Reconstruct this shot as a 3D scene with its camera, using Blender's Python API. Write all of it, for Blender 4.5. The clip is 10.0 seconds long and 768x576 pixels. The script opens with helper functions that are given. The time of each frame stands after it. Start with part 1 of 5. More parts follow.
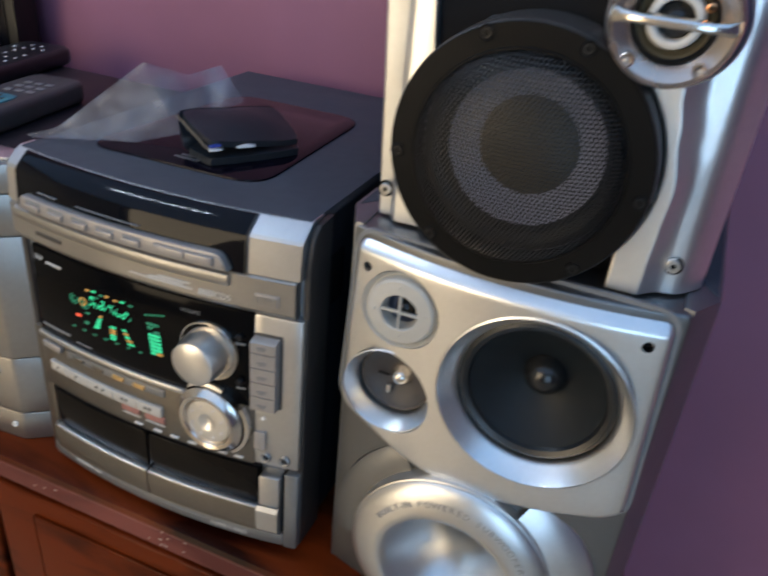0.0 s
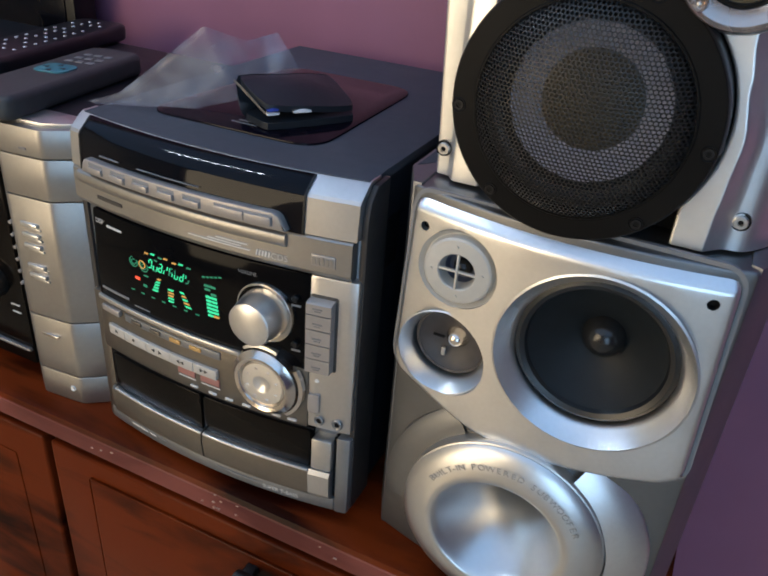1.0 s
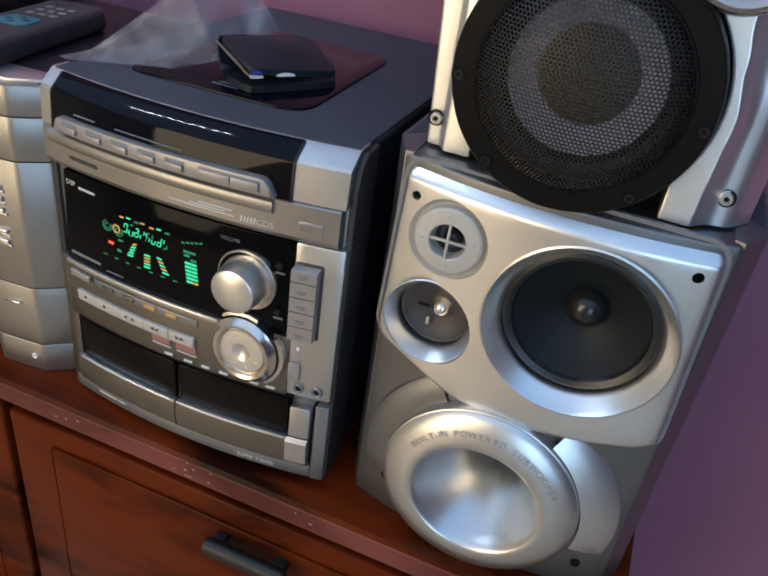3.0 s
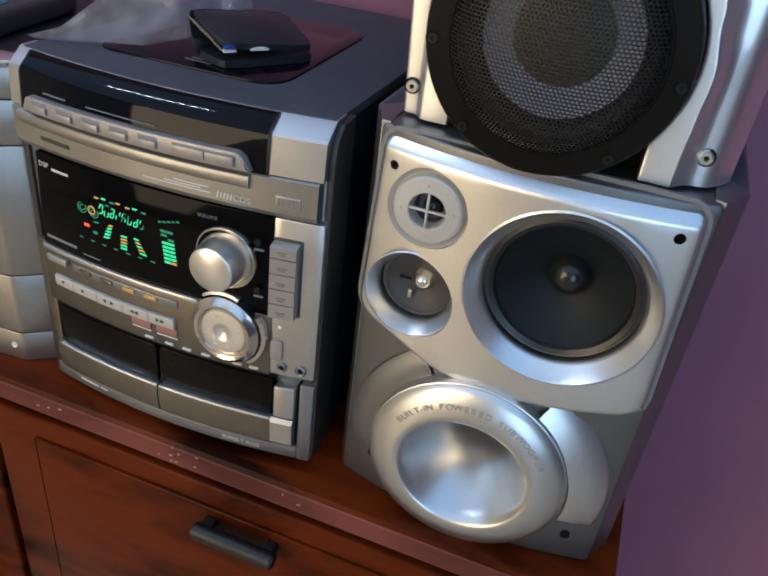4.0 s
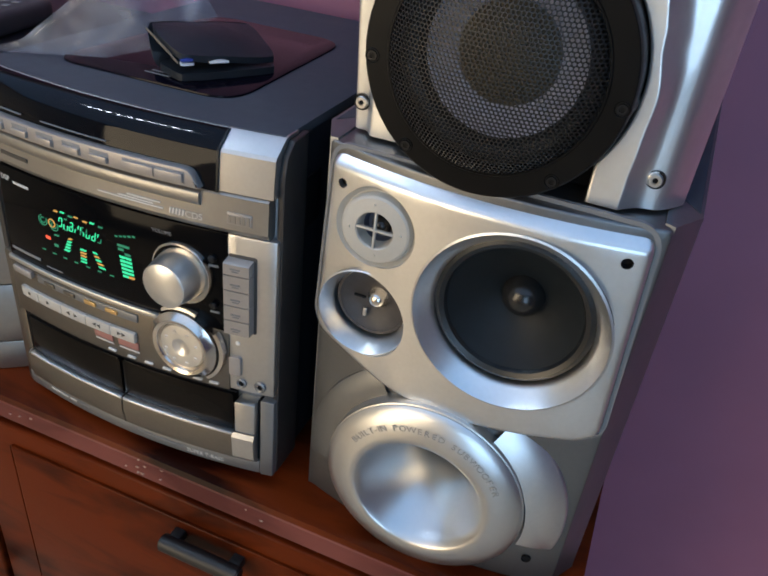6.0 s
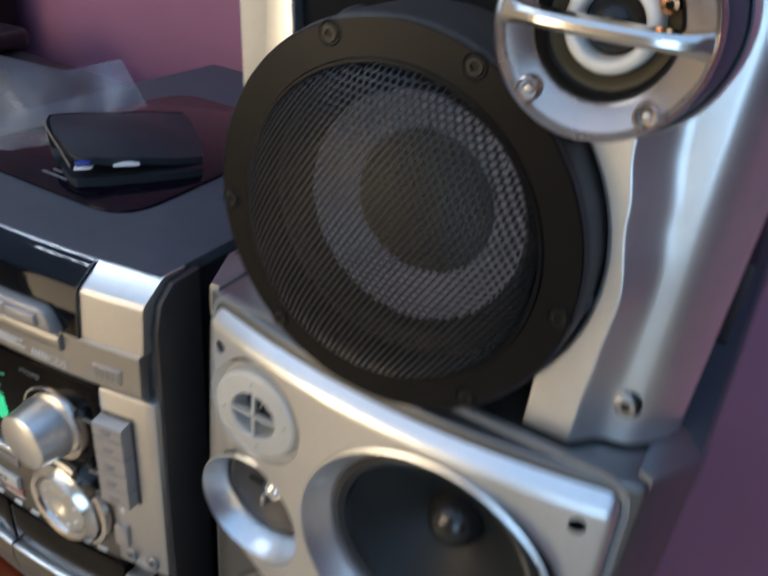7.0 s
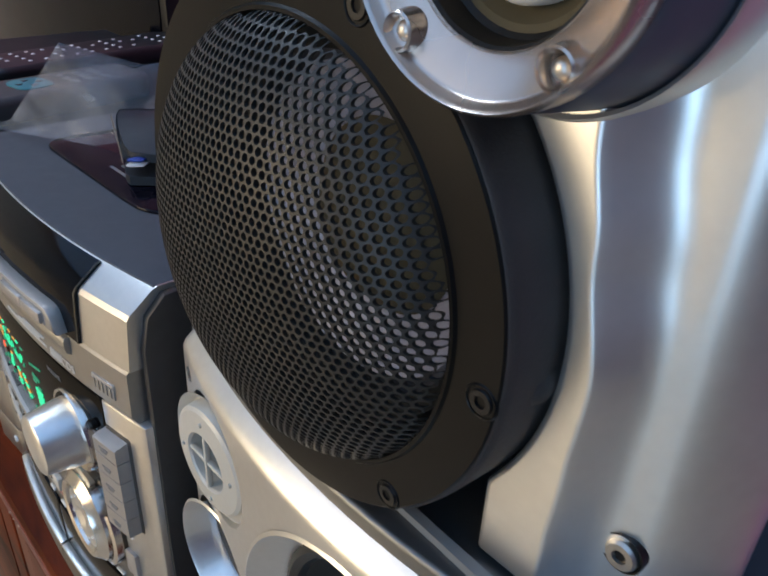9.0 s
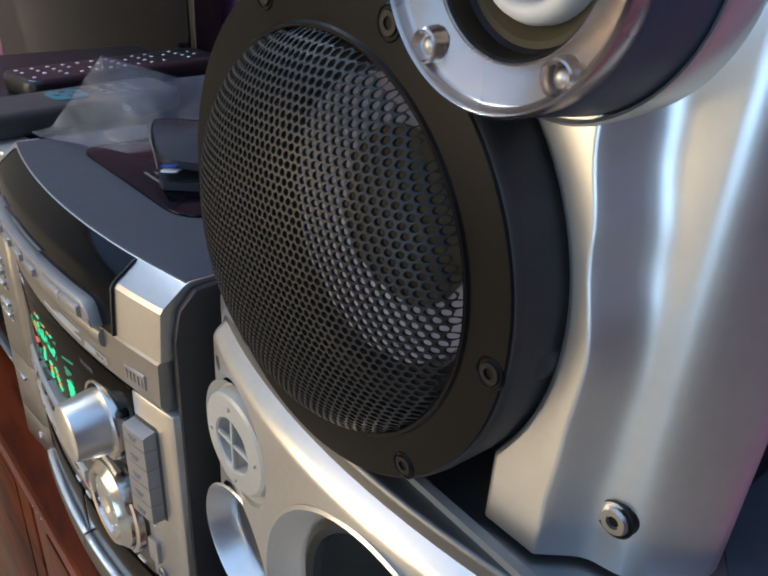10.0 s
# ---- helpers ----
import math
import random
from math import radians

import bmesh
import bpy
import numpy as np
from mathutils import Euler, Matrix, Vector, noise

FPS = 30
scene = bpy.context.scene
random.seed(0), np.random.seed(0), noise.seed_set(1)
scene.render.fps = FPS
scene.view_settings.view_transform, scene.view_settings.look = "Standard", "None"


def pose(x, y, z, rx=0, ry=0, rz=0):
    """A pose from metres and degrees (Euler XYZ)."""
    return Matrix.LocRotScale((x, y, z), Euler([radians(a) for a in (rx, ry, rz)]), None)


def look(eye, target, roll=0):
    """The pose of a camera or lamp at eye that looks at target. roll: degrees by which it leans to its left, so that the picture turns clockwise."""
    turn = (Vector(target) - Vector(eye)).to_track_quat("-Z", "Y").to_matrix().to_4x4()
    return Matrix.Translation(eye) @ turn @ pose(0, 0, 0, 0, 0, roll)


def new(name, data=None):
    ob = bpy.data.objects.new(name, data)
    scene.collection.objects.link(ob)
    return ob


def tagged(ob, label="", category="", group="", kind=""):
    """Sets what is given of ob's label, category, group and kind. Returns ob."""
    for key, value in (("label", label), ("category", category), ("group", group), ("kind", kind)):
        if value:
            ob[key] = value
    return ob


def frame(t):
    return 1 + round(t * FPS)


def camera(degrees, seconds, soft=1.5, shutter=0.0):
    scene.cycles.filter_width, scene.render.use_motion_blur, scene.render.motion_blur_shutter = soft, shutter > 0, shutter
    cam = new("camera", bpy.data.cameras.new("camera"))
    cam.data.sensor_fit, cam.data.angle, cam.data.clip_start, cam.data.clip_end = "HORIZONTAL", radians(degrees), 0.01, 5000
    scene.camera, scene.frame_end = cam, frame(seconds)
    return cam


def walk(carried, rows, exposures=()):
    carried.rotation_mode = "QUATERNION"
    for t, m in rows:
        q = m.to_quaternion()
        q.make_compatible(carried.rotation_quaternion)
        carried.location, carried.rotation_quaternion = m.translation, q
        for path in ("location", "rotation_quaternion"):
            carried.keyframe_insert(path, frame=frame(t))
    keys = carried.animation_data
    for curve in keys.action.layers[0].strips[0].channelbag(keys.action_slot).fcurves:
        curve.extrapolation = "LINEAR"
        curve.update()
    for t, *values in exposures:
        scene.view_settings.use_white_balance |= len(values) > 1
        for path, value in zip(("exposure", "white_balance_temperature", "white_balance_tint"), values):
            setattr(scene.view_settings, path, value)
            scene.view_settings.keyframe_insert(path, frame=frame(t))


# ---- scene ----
cam = camera(55.6, 10.0, 1.9, 0.5)
METRES, EYE, TILT, LEAN, TURN = 0.58, 1.33, -29.25, -5.0, 23.0
ROWS = [
    (0.0, 0.0, 0.0, 0.0, 0.0, 0.0, -0.0),
    (0.5, -0.0464, 0.0073, -0.033, 2.69, -0.1, -0.53),
    (1.0, -0.0235, -0.0026, -0.0405, 2.9, -0.49, -0.56),
    (1.5, -0.0085, -0.0144, -0.0539, 2.2, -0.57, -0.74),
    (2.0, 0.001, -0.0207, -0.0674, 1.25, -1.06, -1.21),
    (2.5, -0.048, -0.0166, -0.0611, -0.24, -1.75, -1.59),
    (4.0, -0.0708, 0.0045, -0.0674, -2.69, -3.34, -0.03),
    (4.5, -0.0261, 0.0229, -0.051, -2.5, -3.43, 0.51),
    (5.0, 0.0186, 0.0175, -0.0416, -1.62, -3.39, 0.69),
    (6.5, 0.0607, 0.0646, -0.0266, -0.11, -2.71, -0.63),
    (7.0, 0.1827, 0.2487, 0.0965, 6.28, -1.07, -4.04),
    (7.5, 0.2823, 0.381, 0.1439, 17.72, -0.96, -9.06),
    (8.0, 0.2979, 0.432, 0.1491, 21.79, -1.98, -9.27),
    (8.5, 0.2887, 0.4319, 0.1285, 23.07, -1.37, -9.54),
    (9.0, 0.3051, 0.4156, 0.1173, 23.22, -0.67, -10.17),
    (9.5, 0.3194, 0.397, 0.1051, 23.8, 0.05, -10.92),
    (10.0, 0.3189, 0.382, 0.1021, 24.31, 0.6, -11.49),
]
BETWEEN = [
    (2.7, (-0.036, -0.033, 1.306), (-0.587, 1.587, 0.271), 8.1),
    (3.8, (-0.037, -0.030, 1.297), (-0.507, 1.591, 0.224), 8.1),
    (5.2, (0.017, 0.000, 1.305), (-0.508, 1.602, 0.229), 6.3),
    (6.3, (0.011, 0.009, 1.303), (-0.541, 1.603, 0.228), 6.9),
    (7.2, (0.052, 0.236, 1.317), (-0.904, 1.684, 0.323), 6.1),
]
path = [(t, look(eye, target, roll)) for t, eye, target, roll in BETWEEN]
path += [(t, pose(0, 0, EYE, TILT, LEAN, TURN) @ pose(METRES * x, METRES * y, METRES * z, 90 + pitch, roll, yaw)) for t, x, y, z, yaw, pitch, roll in ROWS]
walk(cam, sorted(path, key=lambda row: row[0]), [(0.0, -0.62), (6.4, -0.62), (7.6, -0.50), (10.0, -0.50)])

# ---- light ----
world = bpy.data.worlds.new("room_dusk")
world.use_nodes = True
scene.world = world
world.node_tree.nodes["Background"].inputs[0].default_value = (0.30, 0.28, 0.42, 1)
world.node_tree.nodes["Background"].inputs[1].default_value = 0.02


def area_lamp(name, place, target, w, h, watts, colour):
    data = bpy.data.lights.new(name, "AREA")
    data.shape, data.size, data.size_y = "RECTANGLE", w, h
    data.energy, data.color = watts, colour
    ob = new(name, data)
    ob.matrix_world = look(place, target)
    return ob


area_lamp("ceiling_light_glow", (-0.45, -0.75, 2.44), (-0.45, -0.74, 0.0), 4.0, 2.8, 44.0, (0.18, 0.50, 1.0))
area_lamp("window_daylight", (-1.35, -2.12, 1.22), (-0.60, -0.90, 0.75), 1.5, 1.9, 76.0, (1.0, 0.80, 0.54))
area_lamp("door_daylight", (1.05, -2.20, 1.25), (0.60, 0.0, 1.10), 1.0, 1.5, 30.0, (0.42, 0.68, 1.0))


# ---- materials ----
def material(name, colour, rough=0.5, metal=0.0, vary=0.12, scale=60.0, bump=0.0, bump_scale=400.0, colour2=None, coat=0.0, spec=0.5, rough_vary=0.1):
    m = bpy.data.materials.new(name)
    m.use_nodes = True
    nt = m.node_tree
    b = nt.nodes["Principled BSDF"]
    b.inputs["Metallic"].default_value = metal
    b.inputs["Coat Weight"].default_value = coat
    b.inputs["Coat Roughness"].default_value = 0.08
    b.inputs["Specular IOR Level"].default_value = spec
    tc = nt.nodes.new("ShaderNodeTexCoord")
    n1 = nt.nodes.new("ShaderNodeTexNoise")
    n1.inputs["Scale"].default_value, n1.inputs["Detail"].default_value = scale, 4.0
    nt.links.new(tc.outputs["Object"], n1.inputs["Vector"])
    n2 = nt.nodes.new("ShaderNodeTexNoise")
    n2.inputs["Scale"].default_value, n2.inputs["Detail"].default_value = scale * 0.13, 3.0
    nt.links.new(tc.outputs["Object"], n2.inputs["Vector"])
    add = nt.nodes.new("ShaderNodeMath")
    add.operation = "ADD"
    nt.links.new(n1.outputs["Fac"], add.inputs[0])
    nt.links.new(n2.outputs["Fac"], add.inputs[1])
    ramp = nt.nodes.new("ShaderNodeMapRange")
    ramp.inputs["From Min"].default_value, ramp.inputs["From Max"].default_value = 0.6, 1.4
    nt.links.new(add.outputs[0], ramp.inputs["Value"])
    mix = nt.nodes.new("ShaderNodeMix")
    mix.data_type = "RGBA"
    lo = [max(0.0, c * (1 - vary)) for c in colour]
    hi = [min(1.0, c * (1 + vary)) for c in colour] if colour2 is None else colour2
    mix.inputs["A"].default_value = (*lo, 1)
    mix.inputs["B"].default_value = (*hi, 1)
    nt.links.new(ramp.outputs["Result"], mix.inputs["Factor"])
    nt.links.new(mix.outputs["Result"], b.inputs["Base Color"])
    rr = nt.nodes.new("ShaderNodeMapRange")
    rr.inputs["From Min"].default_value, rr.inputs["From Max"].default_value = 0.25, 0.75
    rr.inputs["To Min"].default_value, rr.inputs["To Max"].default_value = max(0.02, rough * (1 - rough_vary)), min(1.0, rough * (1 + rough_vary))
    nt.links.new(n2.outputs["Fac"], rr.inputs["Value"])
    nt.links.new(rr.outputs["Result"], b.inputs["Roughness"])
    if bump:
        nb = nt.nodes.new("ShaderNodeTexNoise")
        nb.inputs["Scale"].default_value, nb.inputs["Detail"].default_value = bump_scale, 3.0
        nt.links.new(tc.outputs["Object"], nb.inputs["Vector"])
        bp = nt.nodes.new("ShaderNodeBump")
        bp.inputs["Strength"].default_value, bp.inputs["Distance"].default_value = bump, 0.001
        nt.links.new(nb.outputs["Fac"], bp.inputs["Height"])
        nt.links.new(bp.outputs["Normal"], b.inputs["Normal"])
    return m


def glow(name, colour, strength):
    m = bpy.data.materials.new(name)
    m.use_nodes = True
    b = m.node_tree.nodes["Principled BSDF"]
    b.inputs["Base Color"].default_value = (0.02, 0.02, 0.02, 1)
    b.inputs["Emission Color"].default_value = (*colour, 1)
    b.inputs["Emission Strength"].default_value = strength
    return m


def wood(name, dark, light, rough):
    m = material(name, dark, rough, 0.0, bump=0.05, bump_scale=260.0, spec=0.07)
    nt = m.node_tree
    b = nt.nodes["Principled BSDF"]
    tc = nt.nodes.new("ShaderNodeTexCoord")
    mp = nt.nodes.new("ShaderNodeMapping")
    mp.inputs["Scale"].default_value = (2.0, 9.0, 9.0)
    nt.links.new(tc.outputs["Object"], mp.inputs["Vector"])
    n1 = nt.nodes.new("ShaderNodeTexNoise")
    n1.inputs["Scale"].default_value, n1.inputs["Detail"].default_value, n1.inputs["Distortion"].default_value = 2.0, 6.0, 1.4
    nt.links.new(mp.outputs["Vector"], n1.inputs["Vector"])
    n2 = nt.nodes.new("ShaderNodeTexNoise")
    n2.inputs["Scale"].default_value, n2.inputs["Detail"].default_value = 5.0, 3.0
    nt.links.new(tc.outputs["Object"], n2.inputs["Vector"])
    ad = nt.nodes.new("ShaderNodeMath")
    ad.operation = "ADD"
    nt.links.new(n1.outputs["Fac"], ad.inputs[0])
    nt.links.new(n2.outputs["Fac"], ad.inputs[1])
    ramp = nt.nodes.new("ShaderNodeValToRGB")
    ramp.color_ramp.elements[0].position, ramp.color_ramp.elements[0].color = 0.72, (*dark, 1)
    ramp.color_ramp.elements[1].position, ramp.color_ramp.elements[1].color = 1.25, (*light, 1)
    half = nt.nodes.new("ShaderNodeMath")
    half.operation = "MULTIPLY"
    half.inputs[1].default_value = 0.92
    nt.links.new(ad.outputs[0], half.inputs[0])
    nt.links.new(half.outputs[0], ramp.inputs["Fac"])
    nt.links.new(ramp.outputs["Color"], b.inputs["Base Color"])
    return m


SILVER = material("silver_paint", (0.58, 0.57, 0.55), 0.36, 0.92, 0.05, 300)
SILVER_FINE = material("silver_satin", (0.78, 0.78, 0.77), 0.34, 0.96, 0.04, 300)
SILVER_BRONZE = material("silver_warm", (0.200, 0.182, 0.158), 0.36, 0.90, 0.07, 250)
SILVER_COLUMN = material("silver_column", (0.36, 0.345, 0.32), 0.38, 0.85, 0.06, 220)
SILVER_DARK = material("silver_grey", (0.24, 0.245, 0.25), 0.42, 0.65, 0.06, 200)
BUTTON = material("button_champagne", (0.37, 0.340, 0.315), 0.42, 0.45, 0.06, 200)
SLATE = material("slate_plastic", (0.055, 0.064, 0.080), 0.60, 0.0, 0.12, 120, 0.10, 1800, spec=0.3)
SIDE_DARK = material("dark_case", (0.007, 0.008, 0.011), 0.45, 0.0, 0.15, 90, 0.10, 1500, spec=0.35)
BLACK = material("black_plastic", (0.006, 0.006, 0.0065), 0.38, 0.0, 0.2, 150, 0.06, 1500, spec=0.35)
BLACK_MATT = material("black_matt", (0.007, 0.007, 0.008), 0.75, 0.0, 0.2, 150, spec=0.15)
BASKET_MATT = material("basket_matt", (0.040, 0.034, 0.031), 0.55, 0.0, 0.25, 90, 0.15, 1200, spec=0.4)
GLOSS = material("black_window", (0.003, 0.0032, 0.005), 0.05, 0.0, 0.2, 80, spec=0.15)
SCREEN = material("dark_screen", (0.004, 0.004, 0.006), 0.12, 0.0, 0.2, 60, spec=0.14)
PANE = material("display_pane", (0.003, 0.003, 0.0035), 0.08, 0.0, 0.2, 80, spec=0.06)
KEYBAR = material("ivory_keys", (0.50, 0.47, 0.42), 0.45, 0.1, 0.06, 200)
SMOKE = material("smoked_window", (0.005, 0.004, 0.0035), 0.16, 0.0, 0.3, 60, spec=0.10)
LID = material("dark_lid", (0.005, 0.004, 0.008), 0.09, 0.0, 0.3, 60, spec=0.14)
RING_BLACK = material("basket_black", (0.006, 0.0058, 0.0056), 0.30, 0.0, 0.15, 150, 0.05, 2000, spec=0.14)
MESH_BLACK = material("grille_black", (0.020, 0.0175, 0.015), 0.50, 0.1, 0.15, 200)
CONE_SILVER = material("cone_silver", (0.46, 0.45, 0.54), 0.45, 0.3, 0.06, 200)
CONE_DARK = material("cone_paper", (0.006, 0.009, 0.011), 0.55, 0.0, 0.2, 160, 0.15, 900, spec=0.3)
CONE_MID = material("cone_brown", (0.050, 0.042, 0.038), 0.50, 0.0, 0.2, 160, 0.15, 900)
CAP_OLIVE = material("cap_olive", (0.085, 0.070, 0.042), 0.65, 0.0, 0.15, 160, spec=0.2)
CAP_GLOSS = material("dust_cap", (0.014, 0.014, 0.014), 0.22, 0.0, 0.2, 100)
SHELL_DARK = material("shell_dark", (0.040, 0.037, 0.036), 0.42, 0.3, 0.12, 150, 0.08, 1500)
RUBBER = material("rubber_surround", (0.008, 0.009, 0.010), 0.35, 0.0, 0.2, 120)
CHROME = material("chrome", (0.76, 0.71, 0.65), 0.20, 1.0, 0.04, 200)
STEEL = material("screw_steel", (0.55, 0.53, 0.50), 0.42, 1.0, 0.08, 300)
IVORY = material("ivory_plastic", (0.52, 0.49, 0.43), 0.40, 0.15, 0.05, 200)
WHITE_RING = material("white_former", (0.78, 0.77, 0.74), 0.45, 0.0, 0.05, 200)
SLATE_DISC = material("tweeter_cup", (0.10, 0.11, 0.15), 0.35, 0.5, 0.08, 200)
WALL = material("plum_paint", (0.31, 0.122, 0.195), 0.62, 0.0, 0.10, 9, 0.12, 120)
# the plum paint darkened: shade put into the colour of the unseen east wall
WALL_DIM = material("plum_paint_shaded", (0.075, 0.045, 0.085), 0.65, 0.0, 0.10, 9, 0.12, 120)
WALL_CREAM = material("cream_paint", (0.66, 0.58, 0.42), 0.65, 0.0, 0.10, 9, 0.12, 120)
CEILING = material("ceiling_white", (0.72, 0.73, 0.76), 0.8, 0.0, 0.05, 8)
FLOOR = material("floor_tile", (0.46, 0.38, 0.27), 0.35, 0.0, 0.15, 6)
WOOD = wood("mahogany", (0.015, 0.0022, 0.0009), (0.120, 0.0195, 0.0036), 0.30)
WOOD_EDGE = wood("mahogany_edge", (0.10, 0.028, 0.022), (0.20, 0.062, 0.048), 0.34)
WOOD_RAW = material("chipped_wood", (0.42, 0.26, 0.18), 0.8, 0.0, 0.2, 200)
HANDLE = material("handle_black", (0.007, 0.0065, 0.0065), 0.45, 0.0, 0.2, 150)
LEATHER = material("black_leather", (0.016, 0.020, 0.026), 0.45, 0.0, 0.2, 300, 0.35, 1600)
EDGE_TAN = material("leather_edge", (0.12, 0.10, 0.08), 0.6, 0.0, 0.2, 300)
CARD_BLUE = material("card_blue", (0.03, 0.06, 0.30), 0.3, 0.0, 0.1, 100)
CARD_WHITE = material("card_white", (0.75, 0.74, 0.72), 0.4, 0.0, 0.05, 100)
REMOTE_GREY = material("remote_grey", (0.048, 0.048, 0.047), 0.5, 0.0, 0.15, 120, 0.08, 900)
REMOTE_BLACK = material("remote_black", (0.010, 0.010, 0.012), 0.35, 0.0, 0.2, 120)
CYAN = material("cyan_key", (0.045, 0.21, 0.24), 0.5, 0.0, 0.1, 120)
KEY_WHITE = material("key_white", (0.70, 0.70, 0.70), 0.5, 0.0, 0.05, 120)
PRINT_LIGHT = material("print_light", (0.66, 0.64, 0.60), 0.5, 0.0, 0.03, 100)
PRINT_DARK = material("print_dark", (0.05, 0.045, 0.04), 0.6, 0.0, 0.03, 100)
PRINT_RED = material("print_red", (0.36, 0.16, 0.13), 0.5, 0.0, 0.05, 100)
PRINT_GREY = material("print_grey", (0.20, 0.20, 0.20), 0.5, 0.0, 0.05, 100)
AMBER = material("amber_key", (0.62, 0.38, 0.14), 0.25, 0.3, 0.1, 200)
COPPER = material("copper_ring", (0.70, 0.36, 0.18), 0.25, 1.0, 0.1, 200)
BROWN_BOX = material("dark_brown_board", (0.030, 0.018, 0.020), 0.6, 0.0, 0.2, 40)
GREEN = glow("display_green", (0.04, 1.0, 0.45), 1.35)
GREEN_DIM = glow("display_green_dim", (0.03, 0.60, 0.30), 0.6)
ORANGE = glow("display_orange", (1.0, 0.50, 0.10), 1.0)
RED = glow("display_red", (1.0, 0.10, 0.04), 2.0)
LED = glow("led_white", (0.72, 0.86, 1.0), 420.0)

BAG = bpy.data.materials.new("clear_film")
BAG.use_nodes = True
_n = BAG.node_tree
_b = _n.nodes["Principled BSDF"]
_b.inputs["Base Color"].default_value = (0.75, 0.78, 0.85, 1)
_b.inputs["Roughness"].default_value = 0.10
_b.inputs["Specular IOR Level"].default_value = 1.0
_t = _n.nodes.new("ShaderNodeBsdfTransparent")
_mx = _n.nodes.new("ShaderNodeMixShader")
_ns = _n.nodes.new("ShaderNodeTexNoise")
_ns.inputs["Scale"].default_value, _ns.inputs["Detail"].default_value = 22.0, 3.0
_tc = _n.nodes.new("ShaderNodeTexCoord")
_mr = _n.nodes.new("ShaderNodeMapRange")
_mr.inputs["From Min"].default_value, _mr.inputs["From Max"].default_value = 0.35, 0.75
_mr.inputs["To Min"].default_value, _mr.inputs["To Max"].default_value = 0.07, 0.46
_n.links.new(_tc.outputs["Object"], _ns.inputs["Vector"])
_n.links.new(_ns.outputs["Fac"], _mr.inputs["Value"])
_n.links.new(_mr.outputs["Result"], _mx.inputs[0])
_n.links.new(_t.outputs[0], _mx.inputs[1])
_n.links.new(_b.outputs[0], _mx.inputs[2])
_n.links.new(_mx.outputs[0], _n.nodes["Material Output"].inputs["Surface"])


# ---- builders ----
def root(name, place, label, category, group=""):
    ob = new(name)
    ob.empty_display_size = 0.02
    ob.location = place
    return tagged(ob, label, category, group)


def base_of(ob):
    while ob.parent:
        ob = ob.parent
    return Vector(ob.location)


def finish(bm, sharp=0.55):
    bmesh.ops.remove_doubles(bm, verts=bm.verts, dist=1e-6)
    bmesh.ops.recalc_face_normals(bm, faces=bm.faces)
    for f in bm.faces:
        f.smooth = True
    for e in bm.edges:
        if len(e.link_faces) == 2 and e.calc_face_angle(0) > sharp:
            e.smooth = False


def part(name, bm, mat, parent=None, label="", warp=None, sharp=0.55, keep=False):
    """Links a bmesh as one mesh object under a thing or a part."""
    if warp:
        for v in bm.verts:
            v.co.y += warp(v.co.x)
    if not keep:
        finish(bm, sharp)
    if parent:
        bmesh.ops.translate(bm, verts=bm.verts, vec=-base_of(parent))
    me = bpy.data.meshes.new(name)
    bm.to_mesh(me)
    bm.free()
    me.materials.append(mat)
    ob = new(name, me)
    if parent:
        ob.parent = parent
    if label:
        tagged(ob, label)
    return ob


def cut_x(bm, x0, x1, n):
    for i in range(1, n):
        geom = bm.verts[:] + bm.edges[:] + bm.faces[:]
        bmesh.ops.bisect_plane(bm, geom=geom, plane_co=(x0 + (x1 - x0) * i / n, 0, 0), plane_no=(1, 0, 0))


def box(x0, x1, y0, y1, z0, z1, bev=0.0008, nx=1, seg=2):
    bm = bmesh.new()
    bmesh.ops.create_cube(bm, size=1, matrix=Matrix.Translation(((x0 + x1) / 2, (y0 + y1) / 2, (z0 + z1) / 2)) @ Matrix.Diagonal((x1 - x0, y1 - y0, z1 - z0, 1)))
    if bev:
        bmesh.ops.bevel(bm, geom=bm.edges[:], offset=bev, segments=seg, profile=0.5, affect="EDGES")
    if nx > 1:
        cut_x(bm, x0, x1, nx)
    return bm


def prism(pts, y0, y1, bev=0.0008, nx=1, axis="y", seg=2):
    """An outline in x and z (or x and y, y and z) pushed along the third axis."""
    bm = bmesh.new()
    put = {"y": lambda p, d: (p[0], d, p[1]), "z": lambda p, d: (p[0], p[1], d), "x": lambda p, d: (d, p[0], p[1])}[axis]
    a = [bm.verts.new(put(p, y0)) for p in pts]
    b = [bm.verts.new(put(p, y1)) for p in pts]
    n = len(pts)
    front, back = bm.faces.new(a), bm.faces.new(b[::-1])
    for i in range(n):
        bm.faces.new((a[i], b[i], b[(i + 1) % n], a[(i + 1) % n]))
    bmesh.ops.recalc_face_normals(bm, faces=bm.faces)
    if bev:
        rim = [e for e in bm.edges if e in front.edges or e in back.edges]
        bmesh.ops.bevel(bm, geom=rim, offset=bev, segments=seg, profile=0.5, affect="EDGES")
    if nx > 1:
        xs = [v.co.x for v in bm.verts]
        cut_x(bm, min(xs), max(xs), nx)
    return bm


